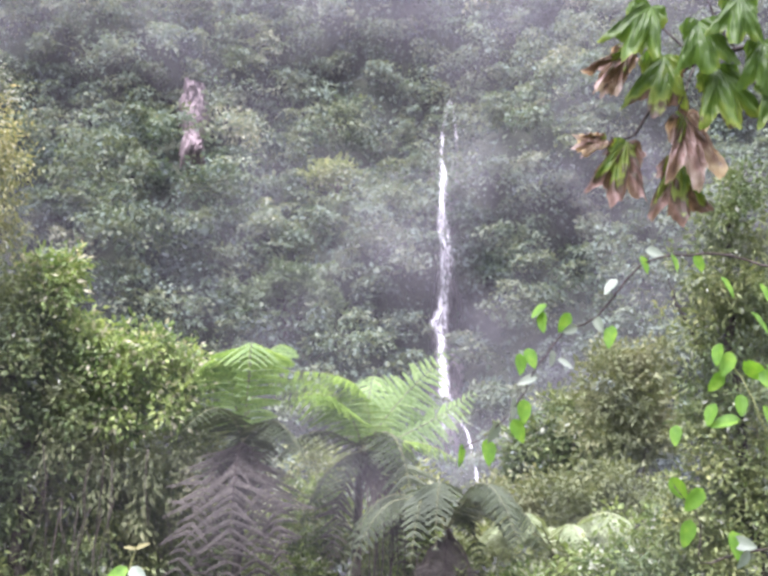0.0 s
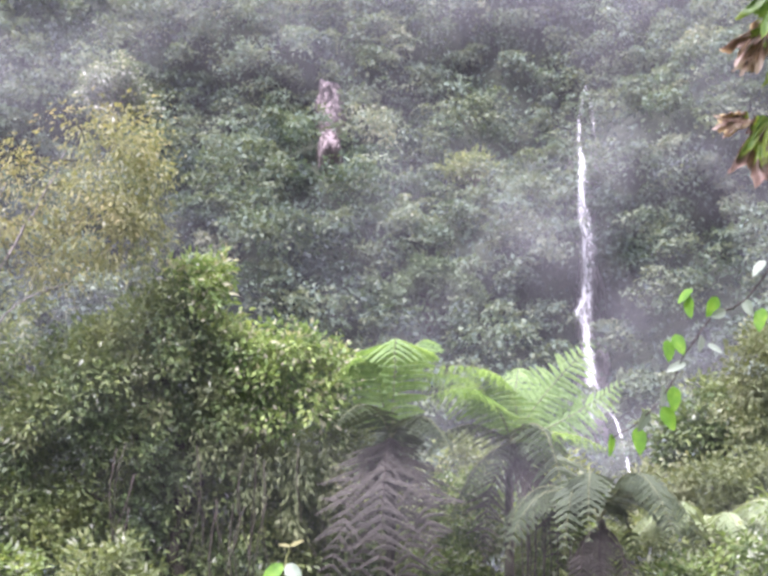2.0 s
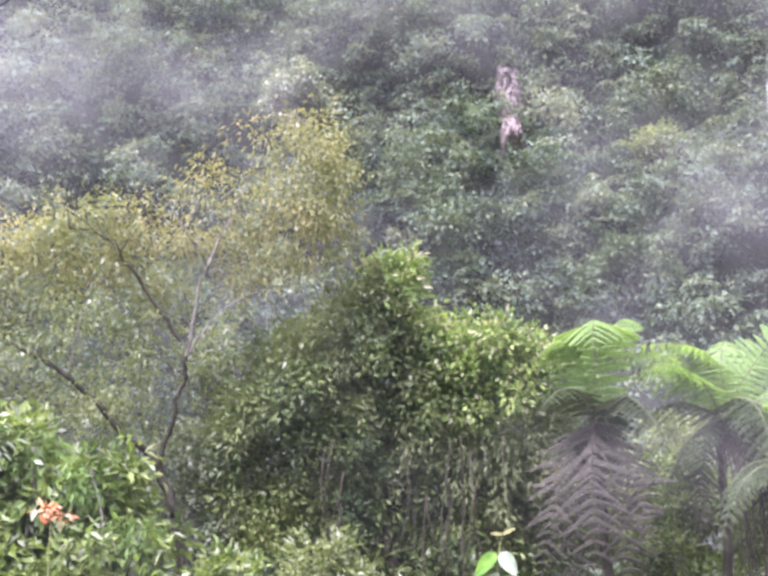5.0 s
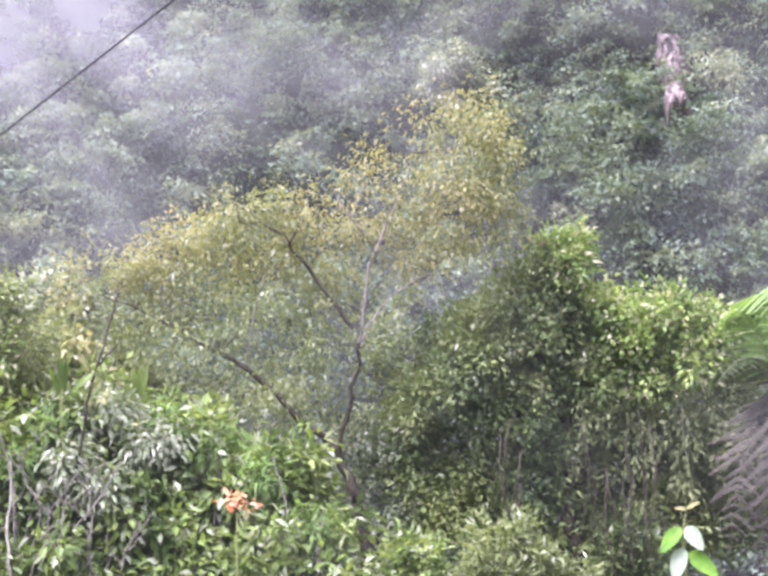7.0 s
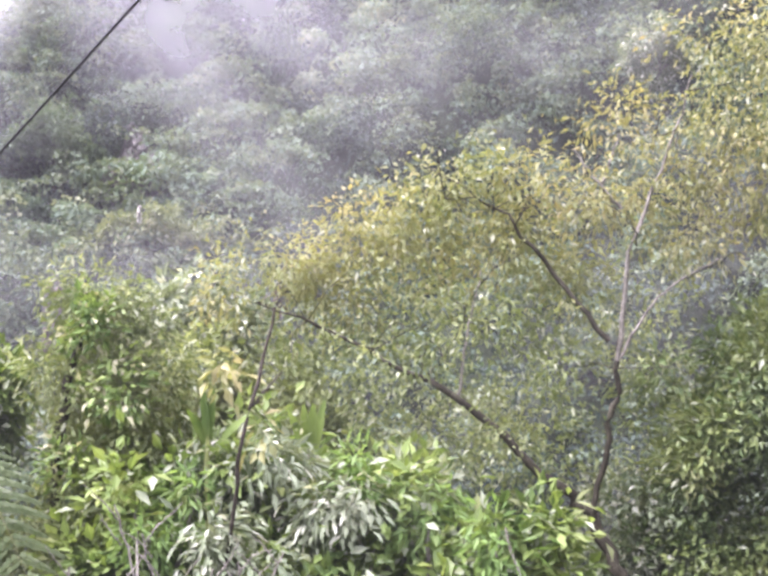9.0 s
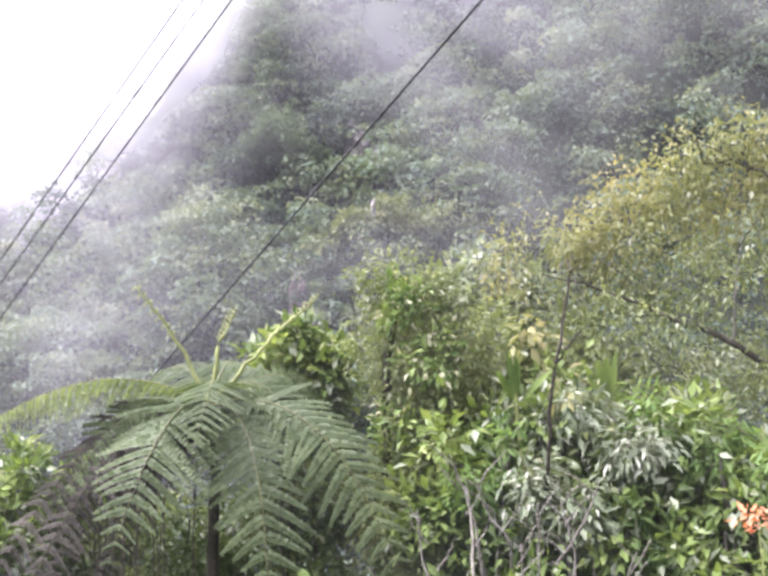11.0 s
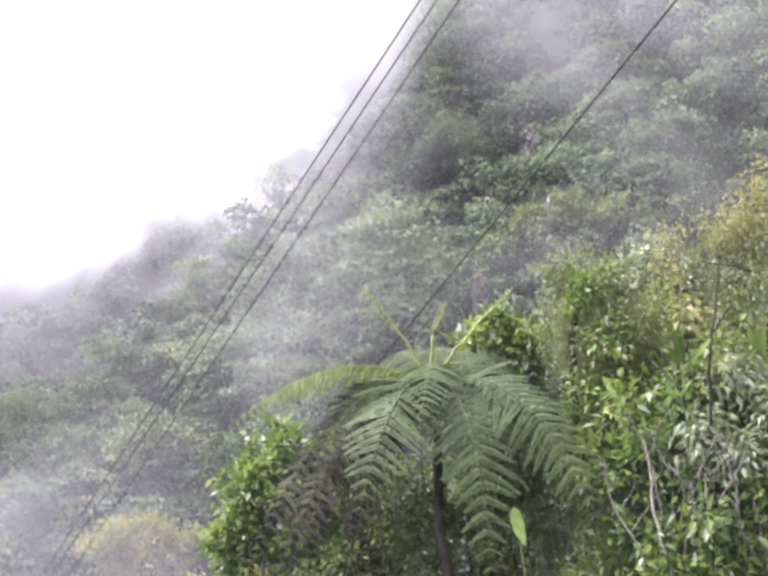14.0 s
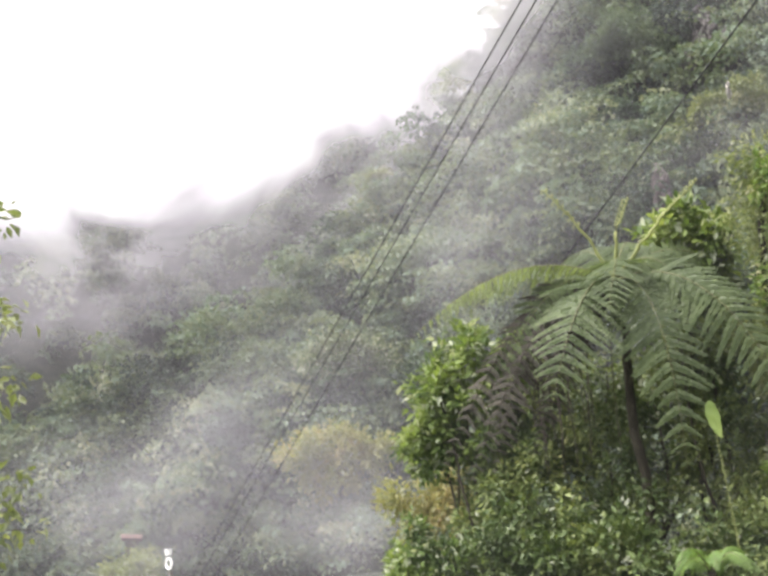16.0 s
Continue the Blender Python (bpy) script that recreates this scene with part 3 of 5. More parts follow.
part("lower_strand", strand([(-2.4, 14.2), (-3.2, 13.4), (-3.55, 12.6), (-3.9, 10.4)], [0.12, 0.12, 0.16, 0.2], 5, 4.2, (0.3, 0.5)), fall)

# ---- mist ----


def smooth(x, a, b):
    t = np.clip((x - a) / (b - a), 0, 1)
    return t * t * (3 - 2 * t)


def mist(name, a0, a1, e0, e1, reach, density, mat, label, nu=180, nv=90, lean=0.0):
    def place(u, v):
        a, e = a0 + (a1 - a0) * u, e0 + (e1 - e0) * v
        r = reach / (1 - lean * np.tan(np.radians(e))) * (1 + 0.02 * fbm(a * 0.12, e * 0.12, 8, 2))
        return rays(a, EYE + r * np.tan(np.radians(e)), r)

    def thick(u, v):
        edge = smooth(u, 0, 0.06) * smooth(1 - u, 0, 0.06) * smooth(v, 0, 0.06) * smooth(1 - v, 0, 0.06)
        return np.clip(density(a0 + (a1 - a0) * u, e0 + (e1 - e0) * v), 0, 0.97) * edge
    return tagged(new(name, sheet(name, nu, nv, place, mat, {"thickness": thick})), label, "mist", kind="stuff")


def puff(a, e, ca, ce, wa, we):
    return np.exp(-((a - ca) / wa) ** 2 - ((e - ce) / we) ** 2)


def front_density(a, e):
    d = 0.03 + 0.026 * fbm(a * 0.13, e * 0.17, 1.0) + 0.016 * fbm(a * 0.45, e * 0.4, 2.0)
    spur = 1 - 0.9 * puff(a, e, 44.6, 27, 3.2, 5)
    d += 0.05 * smooth(e, 25, 32) * spur
    d += 0.09 * smooth(a, 26, 40) * smooth(e - 0.55 * (48 - a), 19, 29) * spur
    d += 0.2 * smooth(a, 43, 47) * smooth(54 - a, 0, 5) * smooth(e - np.interp(a, *NEAR_RIDGE), -5.5, 0.5) + 0.07 * puff(a, e, 49, 18, 5, 6) + 0.09 * puff(a, e, 53, 20, 4, 5) + 0.09 * puff(a, e, 39, 28.5, 3.5, 3.5)
    d += 0.1 * puff(a, e, 69, 7.5, 4, 2.6) + 0.07 * puff(a, e, 63.5, 10.5, 3, 2) + 0.08 * puff(a, e, 58.6, 5.0, 2.2, 1.8) + 0.1 * puff(a, e, 56, 17.5, 4, 4) + 0.14 * puff(a, e, 35.6, 28, 3.6, 4.5) + 0.07 * puff(a, e, 58, 9.5, 3.5, 2.5) + 0.09 * puff(a, e, 66, 6.5, 5, 2.5) + 0.06 * puff(a, e, 61, 13, 3, 4) + 0.08 * puff(a, e, 57.5, 10, 3.5, 4)
    return d


def back_density(a, e):
    ridge = np.interp(a, *FAR_RIDGE)
    return 0.07 + 0.05 * fbm(a * 0.2, e * 0.22, 4.0) + 0.26 * smooth(e - ridge, -9, -2) + 0.9 * smooth(e - ridge, -4, -0.8)


mist("mist_bank", -30, 90, 0, 40, 80, front_density, MIST, "drifting grey-lilac mist hanging before the forest slope")
mist("mist_bank", 34, 105, 0, 36, 138, back_density, MIST, "thick white cloud drifting between two mountain ridges", lean=0.35)

# ---- trees and shrubs of the middle distance ----


def blob(az, el, d, deg, depth=0.8, tall=1.0):
    r = d * math.radians(deg)
    return P(az, el, d), (r, r * depth, r * tall)


def shrub(name, blobs, per_m2, leaf, width, mat, label, category="shrub", stems=4, stem_mat=BARK, group="", **kw):
    """A shrub: an empty at its foot, stems up into the clumps, and foliage."""
    c = np.mean([b[0] for b in blobs], 0)
    foot = np.array([c[0], c[1], float(ground_height(c[0], c[1]))])
    ob = thing(name, foot, label, category, group)
    for i in range(stems):
        b = blobs[i % len(blobs)]
        end = b[0] + rng.normal(size=3) * np.array(b[1]) * 0.4
        f0 = foot + rng.normal(size=3) * [0.25, 0.25, 0]
        f0[2] = foot[2] - 0.1
        limb("stem", [f0, (f0 + end) / 2 + rng.normal(size=3) * 0.3, end], [0.05, 0.015], stem_mat, ob, sides=6)
    foliage("foliage", blobs, per_m2, leaf, width, mat, ob, **kw)
    return ob


# the open, spreading tree
D = 30
tree = thing("spreading_tree", P(22.6, 1.9, D), "open-crowned leaning tree with feathery yellow-green foliage", "tree")
base, fork, upper = P(22.6, 1.9, D), P(24.44, 11.30, D), P(23.38, 15.69, D)
limb("trunk", [base, P(23.55, 8.42, D), P(23.83, 9.63, D), fork], [0.15, 0.12, 0.1], BARK, tree)
limb("limb", [fork, P(25.45, 12.10, D), P(27.08, 13.60, D), P(28.74, 14.97, D), P(30.41, 15.93, D), P(32.50, 17.04, D), P(34.58, 17.81, D)], [0.085, 0.07, 0.04, 0.012], BARK, tree)
limb("limb", [fork, P(23.93, 12.86, D), P(23.81, 13.87, D), P(23.38, 14.77, D), upper], [0.055, 0.05, 0.045], BARK, tree)
limb("limb", [P(23.59, 16.31, D), P(24.87, 17.99, D), P(26.11, 19.65, D), P(26.96, 20.52, D), P(28.26, 20.90, D)], [0.05, 0.04, 0.02, 0.01], BARK, tree)
limb("limb", [upper, P(23.14, 16.91, D), P(22.79, 18.84, D), P(21.94, 20.65, D), P(21.09, 22.35, D), P(20.45, 23.94, D)], [0.045, 0.04, 0.025, 0.01], BARK_PALE, tree, "pale grey upper limb")
limb("limb", [P(22.95, 20.18, D), P(23.78, 21.23, D), P(24.30, 22.06, D)], [0.03, 0.012], BARK_PALE, tree)
limb("limb", [P(23.46, 21.01, D), P(22.85, 22.42, D)], [0.025, 0.01], BARK_PALE, tree)
limb("limb", [P(28.32, 14.90, D), P(27.87, 17.03, D), P(27.43, 18.65, D)], [0.025, 0.01], BARK_PALE, tree)
limb("limb", [upper, P(22.0, 17.5, D), P(19.8, 18.6, D)], [0.03, 0.01], BARK_PALE, tree)
for a, e in ((31, 16.3), (33, 17.2), (28.5, 20.8), (26.3, 19.9), (27, 20.4), (20.3, 23.5), (21, 22.4), (19.8, 24.6), (22.5, 19.4), (24, 21.3), (28, 17.5), (29.5, 15.3), (23.6, 15.5), (20, 18.4)):
    twigs("twig_spray", [P(a, e, D)], 1.1, 3, 0.012, BARK, tree)
foliage("crown", [blob(18.3, 23.6, D, 1.9, 0.7, 1.2), blob(17.3, 21.7, D, 1.4), blob(18.9, 21.3, D, 1.3), blob(17.9, 20.2, D, 1.1), blob(19.6, 25.0, D, 0.8), blob(16.6, 22.9, D, 0.9), blob(16.9, 20.6, D, 0.8), blob(20.4, 22.4, D, 0.9, 0.7, 0.6), blob(20.8, 20.9, D, 0.9, 0.7, 0.6)], 50, 0.125, 0.05, YELLOW, tree, "yellowing feathery crown", droop=0.7, tuft=0.45, dense=0.3)
foliage("crown", [blob(33.6, 18.9, D + 0.6, 1.5, 0.8, 0.5), blob(31.2, 20.2, D + 0.6, 1.5, 0.8, 0.5), blob(28.6, 21.2, D + 0.6, 1.5, 0.8, 0.5), blob(26.0, 21.2, D + 0.6, 1.5, 0.8, 0.6), blob(23.3, 20.5, D + 0.6, 1.6, 0.8, 0.6), blob(20.6, 19.2, D + 0.6, 1.6, 0.8, 0.6), blob(35.2, 18.2, D + 0.6, 0.9), blob(22.9, 22.6, D + 0.6, 1.0), blob(32.0, 18.3, D + 0.6, 1.5), blob(29.4, 19.4, D + 0.6, 1.6), blob(26.6, 19.4, D + 0.6, 1.4), blob(24.6, 18.2, D + 0.6, 1.2)], 42, 0.14, 0.05, YELLOW, tree, droop=0.6, tuft=0.42, dense=0.3)
foliage("lower_crown", [blob(29.8, 17.4, D + 1.3, 1.9), blob(26.6, 17.2, D + 1.3, 1.9), blob(31.8, 15.6, D + 1.3, 1.7), blob(28.5, 14.3, D + 1.5, 2.0), blob(25.8, 14.2, D + 1.5, 1.7), blob(33.2, 16.6, D + 1, 1.3), blob(22.4, 16.0, D + 1.5, 1.5), blob(21.9, 13.0, D + 1.5, 1.6), blob(26.5, 12.2, D + 1.5, 1.6), blob(30.5, 13.2, D + 1.3, 1.5)], 24, 0.13, 0.05, FRESH, tree, "finer green lower foliage", droop=0.4, tuft=0.32, dense=0.3)

foliage("lower_crown", [blob(32.6, 15.8, D - 0.6, 1.4, 0.6, 0.6), blob(30.2, 15.8, D - 0.7, 1.6, 0.6, 0.7), blob(27.8, 17.2, D - 0.7, 1.5, 0.6, 0.7), blob(25.6, 15.6, D - 0.7, 1.3, 0.6, 0.7), blob(27.4, 13.6, D - 0.6, 1.4, 0.6, 0.7), blob(29.6, 13.4, D + 0.6, 1.6), blob(24.6, 12.4, D + 0.8, 1.2), blob(21.8, 14.4, D + 0.8, 1.6), blob(24.8, 16.6, D + 1.0, 1.4), blob(22.2, 17.6, D + 1.0, 1.3)], 15, 0.13, 0.05, FRESH, tree, "light green layered lower foliage", droop=0.4, tuft=0.32, dense=0.3)

# the dark tree hung with creepers
D = 30.5
dark = thing("creeper_covered_tree", P(14.5, 3.0, D), "dense dark-green tree smothered in creepers and hanging stems", "tree")
limb("trunk", [P(14.5, 2.5, D), P(14.9, 8, D), P(14.3, 13, D), P(14.4, 18.4, D)], [0.24, 0.18, 0.12, 0.04], BARK, dark)
for a, e in ((18.5, 14.5), (11, 14), (19.5, 11), (12.5, 16), (9, 15), (16.5, 17)):
    limb("limb", [P(14.8, e - 5, D), P((a + 14.8) / 2, e - 2, D), P(a, e, D)], [0.1, 0.03], BARK, dark)
foliage("top_spray", [blob(14.3, 18.9, D, 0.9, 0.8, 1.1), blob(13.7, 19.2, D, 0.5), blob(15.1, 19.0, D, 0.5)], 100, 0.18, 0.075, IVY, dark, "fresh green leading shoots", tuft=0.3)
foliage("crown", [blob(16.4, 16.4, D, 2.1), blob(14.3, 16.8, D, 1.5), blob(19.0, 14.6, D, 2.2), blob(20.9, 12.9, D, 1.8), blob(13.6, 14.4, D, 2.2), blob(17.2, 12.6, D + 0.4, 2.5), blob(20.5, 10.0, D + 0.4, 2.3), blob(16.8, 9.2, D + 0.4, 2.6), blob(13.4, 10.8, D + 0.6, 2.5), blob(10.4, 10.6, D + 0.8, 2.3), blob(8.4, 12.3, D + 0.8, 1.7), blob(12, 7.5, D + 0.6, 2.6), blob(19.2, 6.8, D + 0.4, 2.6), blob(15.5, 6, D + 0.6, 2.6), blob(8.5, 8.2, D + 0.8, 2.2)], 95, 0.15, 0.06, DARK, dark, tuft=0.4, dense=0.4)
foliage("creeper", [blob(12.2, 15.7, D - 0.4, 1.5, 0.7, 0.8), blob(10.2, 16.0, D - 0.4, 1.4, 0.7, 0.7), blob(8.3, 15.7, D - 0.3, 1.1, 0.7, 0.8), blob(11.2, 14.0, D - 0.5, 1.3), blob(9.2, 14.2, D - 0.4, 1.0), blob(12.9, 16.9, D - 0.2, 0.6)], 105, 0.15, 0.075, IVY, dark, "bright yellow-green creeper leaves", tuft=0.3, dense=0.35)
foliage("creeper", [blob(15.2, 15.9, D - 0.6, 1.1, 0.6, 0.7), blob(17.3, 15.2, D - 0.5, 0.9, 0.6, 0.6), blob(13.6, 14.6, D - 0.7, 0.8, 0.6, 0.5), blob(16.2, 13.4, D - 0.6, 0.7, 0.5, 0.4)], 52, 0.17, 0.075, OLIVE, dark, "dull olive creeper leaves", tuft=0.25, dense=0.35)
foliage("creeper", [blob(14.9, 18.3, D - 0.3, 0.7, 0.5, 0.7), blob(16.4, 16.6, D - 0.4, 0.7, 0.5, 0.4), blob(18.3, 14.2, D - 0.4, 0.6, 0.5, 0.5), blob(19.0, 15.4, D - 0.5, 1.0, 0.5, 0.5), blob(17.6, 16.4, D - 0.5, 0.9, 0.5, 0.5), blob(20.6, 14.0, D - 0.5, 0.9, 0.5, 0.5), blob(21.4, 12.4, D - 0.4, 0.8, 0.5, 0.5)], 44, 0.17, 0.06, FRESH, dark, "light green feathery creeper leaves", tuft=0.3, dense=0.3)
for k in range(16):
    a = 9.0 + 8.5 * rng.random()
    e = 9.5 + 3.0 * rng.random()
    L = 2.0 + 3.5 * rng.random()
    limb("hanging_stem", [P(a, e, D - 1.6), P(a + 0.25 * rng.normal(), e - 0.45 * L, D - 1.75), P(a + 0.45 * rng.normal(), e - L, D - 1.7)], [0.018, 0.01], STEM_DARK if k % 4 == 0 else BARK, dark, wobble=0.03, sides=5)
foliage("hanging_creeper", [blob(11.7, 11.6, D - 0.6, 0.9, 0.5, 2.2), blob(10.0, 10.4, D - 0.6, 0.8, 0.5, 2.4), blob(8.6, 11.0, D - 0.5, 0.6, 0.5, 2.4), blob(13.6, 12.2, D - 0.6, 0.7, 0.6, 1.6)], 55, 0.16, 0.06, OLIVE, dark, "drooping grey-green creeper strands", droop=1.2, tuft=0.25, dense=0.4)
strands = []
for _ in range(40):
    a, e, L = 7.6 + 11 * rng.random() ** 1.2, 7.5 + 5.5 * rng.random(), 0.5 + 1.6 * rng.random() ** 2
    s = P(a, e, D - 0.8 + 0.5 * rng.random())
    strands.append(tube_arrays(bend([s, s + [0.12 * rng.normal(), 0, -L / 2], s + [0.25 * rng.normal(), 0.1, -L]], 6), [0.009, 0.004], 4))
v, f = joined(strands)
part("stem_tangle", mesh_of("stem_tangle", v, f, STEM_DARK, smooth=True), dark, "brown withered hanging stems")

# shrubs at the foot
shrub("shrub", [blob(17.6, 6.3, 27, 1.5), blob(16.2, 5.0, 27, 1.7), blob(18.8, 4.6, 27, 1.7)], 95, 0.2, 0.06, FRESH, "light green narrow-leaved shrub below the dark tree", droop=0.3, tuft=0.25)
shrub("shrub", [blob(21.6, 6.3, 28, 1.3), blob(22.4, 4.4, 28, 1.8), blob(20.9, 3.9, 28, 1.6)], 90, 0.2, 0.09, BROAD, "glossy green shrub with upright leafy shoots")
shrub("silvery_shrub", [blob(23.3, 10.9, 31, 1.3), blob(21.6, 10.6, 31.3, 1.2), blob(22.6, 8.8, 31, 1.5)], 85, 0.15, 0.075, SILVER, "dark shrub flecked with silvery leaves beside a trunk", tuft=0.25)

# the bright broad-leaved thicket
SH = "bright green broad-leaved shrub in a dense thicket"
for blobs in ([blob(37.2, 10.9, 29, 2.3), blob(38.7, 9.0, 29, 2.2)], [blob(34.4, 11.4, 29, 2.0), blob(33.2, 9.6, 28.5, 2.2)], [blob(30.6, 11.6, 29, 1.7), blob(29.2, 9.8, 28.5, 2.0)],
              [blob(26.9, 9.4, 28.5, 1.9), blob(25.7, 7.4, 28, 1.8)], [blob(35.6, 7.0, 28, 2.3), blob(33.6, 4.6, 27.5, 2.4)], [blob(31.0, 6.7, 27.5, 2.2), blob(28.4, 6.4, 27.5, 2.1)],
              [blob(38.6, 6.0, 28, 2.1), blob(37, 3.4, 27.5, 2.6)], [blob(29.4, 3.4, 27, 2.6), blob(25.8, 4.0, 27, 2.4)]):
    shrub("broadleaf_shrub", blobs, 58, 0.26, 0.12, BROAD, SH, group="thicket shrubs", stem_mat=BARK_PALE, droop=0.45, tuft=0.42, dense=0.25, up=0.6)
shrub("silvery_shrub", [blob(34.9, 12.6, 28.6, 1.3, 0.7, 0.7), blob(36.0, 10.6, 28, 1.1), blob(32.2, 11.9, 28.2, 1.3, 0.7, 0.7), blob(34.2, 9.6, 27.6, 0.9)], 70, 0.24, 0.07, SILVER, "grey-green shrub showing pale drooping leaf undersides", stem_mat=BARK_PALE, droop=0.8, tuft=0.4, dense=0.3)
shrub("pale_shrub", [blob(36.9, 17.6, 33, 1.2, 0.8, 0.7), blob(35.2, 17.0, 33, 1.0, 0.8, 0.7), blob(38.2, 16.9, 33, 0.9)], 70, 0.2, 0.1, SILVER, "whitish-leaved shrub behind the thicket", tuft=0.3)
shrub("olive_shrub", [blob(36.6, 14.9, 31.5, 1.8), blob(34.4, 15.0, 31.5, 1.4), blob(38.6, 14.6, 31, 1.7), blob(33, 13.6, 31, 1.4)], 75, 0.17, 0.08, FRESH, "yellow-green fine-leaved shrub behind the thicket", tuft=0.3, dense=0.5)
for a0, e0, a1, e1 in ((36.6, 9.0, 37.6, 11.4), (36.0, 6.4, 35.6, 10.4), (35.4, 8, 33.6, 10.8), (34.6, 7.0, 34.9, 10.6), (38.6, 6.5, 39.6, 10.5), (37.0, 6.5, 36.3, 9.2), (33.6, 6.2, 32.6, 8.6), (37.6, 8.2, 38.4, 12.2)):
    ob = thing("bare_stem", P(a0, e0 - 3, 28.0), "pale leafless stem rising through the thicket", "stem", "bare stems")
    limb("stem", [P(a0 + 0.9 * rng.normal(), e0 - 3, 28.0), P(a0, e0 - 0.2, 26.7), P((a0 + a1) / 2 + 0.2 * rng.normal(), (e0 + e1) / 2, 26.5), P(a1, e1, 26.4)], [0.026, 0.012], BARK_PALE, ob)
    for q in (0.25, 0.5, 0.72, 0.9):
        a, e = a0 + (a1 - a0) * q, e0 + (e1 - e0) * q
        sgn = 1 if rng.random() < 0.5 else -1
        limb("side_stem", [P(a, e, 26.45), P(a + 0.4 * sgn, e + 0.5, 26.35), P(a + sgn * (0.6 + 0.5 * rng.random()), e + 0.6 + 0.7 * rng.random(), 26.3)], [0.014, 0.006], BARK_PALE, ob, sides=5)

for blobs in ([blob(36.4, 11.9, 28.2, 1.0), blob(37.9, 11.0, 28, 0.9)], [blob(31.6, 12.4, 28.4, 1.0), blob(29.6, 11.6, 28.2, 0.9)], [blob(27.4, 10.4, 27.6, 0.9), blob(25.4, 8.6, 27.4, 0.8)]):
    shrub("narrow_leaved_shrub", blobs, 34, 0.24, 0.06, FERN, "pale green narrow-leaved shrub rising from the thicket", group="narrow-leaved shrubs", stem_mat=BARK_PALE, droop=0.7, tuft=0.3, dense=0.25)

flowers = thing("orange_flowers", P(28.7, 9.0, 26.4), "loose orange and pale pink flower head on a shrub", "flowers")
limb("stalk", [P(28.8, 3.0, 26.6), P(28.7, 8.9, 26.4)], [0.02, 0.012], STEM, flowers)
foliage("flower_head", [blob(28.9, 9.3, 26.4, 0.34, 1, 0.4), blob(28.2, 9.1, 26.4, 0.2, 1, 0.8)], 70, 0.13, 0.07, FLOWER, flowers, tuft=0.1)

# plantain-like leaves, and the dark dead stick


def blade_leaf(name, foot, tip, width, mat, parent, label="", sag=0.12, n=14, rows=6, cup=0.2, facing=(0, -1, 0.3)):
    """A long leaf blade with a midrib trough, a waved edge and a drooping end."""
    foot, tip = np.asarray(foot, float), np.asarray(tip, float)
    axis = tip - foot
    L = np.linalg.norm(axis)
    s = unit(np.cross(axis, np.asarray(facing, float)))
    nn = unit(np.cross(s, axis))
    t = np.linspace(0, 1, n)
    w = width * np.sin(np.pi * np.clip(t, 0, 1) ** 0.8) ** 0.7 * (1 - 0.15 * t)
    q = np.linspace(-1, 1, rows)
    ctr = foot + axis * t[:, None] - np.array([0, 0, 1.0]) * (sag * L * t ** 2)[:, None]
    v = ctr[:, None] + s * (q[None] * w[:, None] / 2)[..., None] + nn * ((np.abs(q)[None] * cup + 0.06 * np.sin(t[:, None] * 17 + q[None] * 3)) * w[:, None] / 2)[..., None]
    i = np.arange(n * rows).reshape(n, rows)
    f = np.stack([i[:-1, :-1], i[1:, :-1], i[1:, 1:], i[:-1, 1:]], -1).reshape(-1, 4)
    return part(name, mesh_of(name, v.reshape(-1, 3), f, mat, smooth=True), parent, label)


for a, e in ((35.9, 14.0), (32.8, 13.7)):
    ob = thing("plantain_plant", P(a, 6, 28.4), "upright plantain-like plant with long light-green leaves", "plant", "plantain plants")
    limb("stem", [P(a, 4.5, 28.4), P(a, e, 28.4)], [0.06, 0.04], STEM, ob)
    for k in range(4):
        d = (k - 1.5) * 0.6 + 0.25 * rng.normal()
        blade_leaf("leaf", P(a + d * 0.2, e - 0.3, 28.4), P(a + d, e + 2.0 - abs(d) * 0.9, 28.2), 0.15 + 0.06 * rng.random(), BROAD, ob, sag=0.1 + 0.3 * rng.random())
stick = thing("dead_sapling", P(34.9, 8, 26.6), "thin dark dead sapling with a tuft at its tip", "sapling")
limb("stem", [P(35.6, 7, 28.4), P(35.2, 11, 27.4), P(34.8, 14, 26.6), P(34.3, 15.6, 26.6), P(33.8, 17.7, 26.6)], [0.035, 0.028, 0.02], STEM_DARK, stick)
limb("side_stem", [P(34.5, 14.9, 26.6), P(33.6, 15.9, 26.6)], [0.025, 0.012], STEM_DARK, stick)
foliage("tuft", [blob(33.7, 17.9, 26.6, 0.22)], 90, 0.1, 0.05, STEM_DARK, stick, tuft=0.12)
foliage("withered_foliage", [blob(35.4, 15.7, 26.8, 0.45), blob(34.3, 13.9, 26.8, 0.35)], 24, 0.25, 0.1, YELLOW, stick, "yellow-brown hanging leaves", droop=0.9, tuft=0.2)

# creeper-clad column of shrubs
col = thing("creeper_covered_tree", P(39.6, 4, 29.5), "slender tree draped from top to foot in yellow-green creeper", "tree")
limb("trunk", [P(40.4, 3, 29.5), P(40.5, 9, 29.5), P(40.4, 13.6, 29.5), P(39.7, 18.5, 29.5)], [0.16, 0.12, 0.1, 0.03], BARK, col)
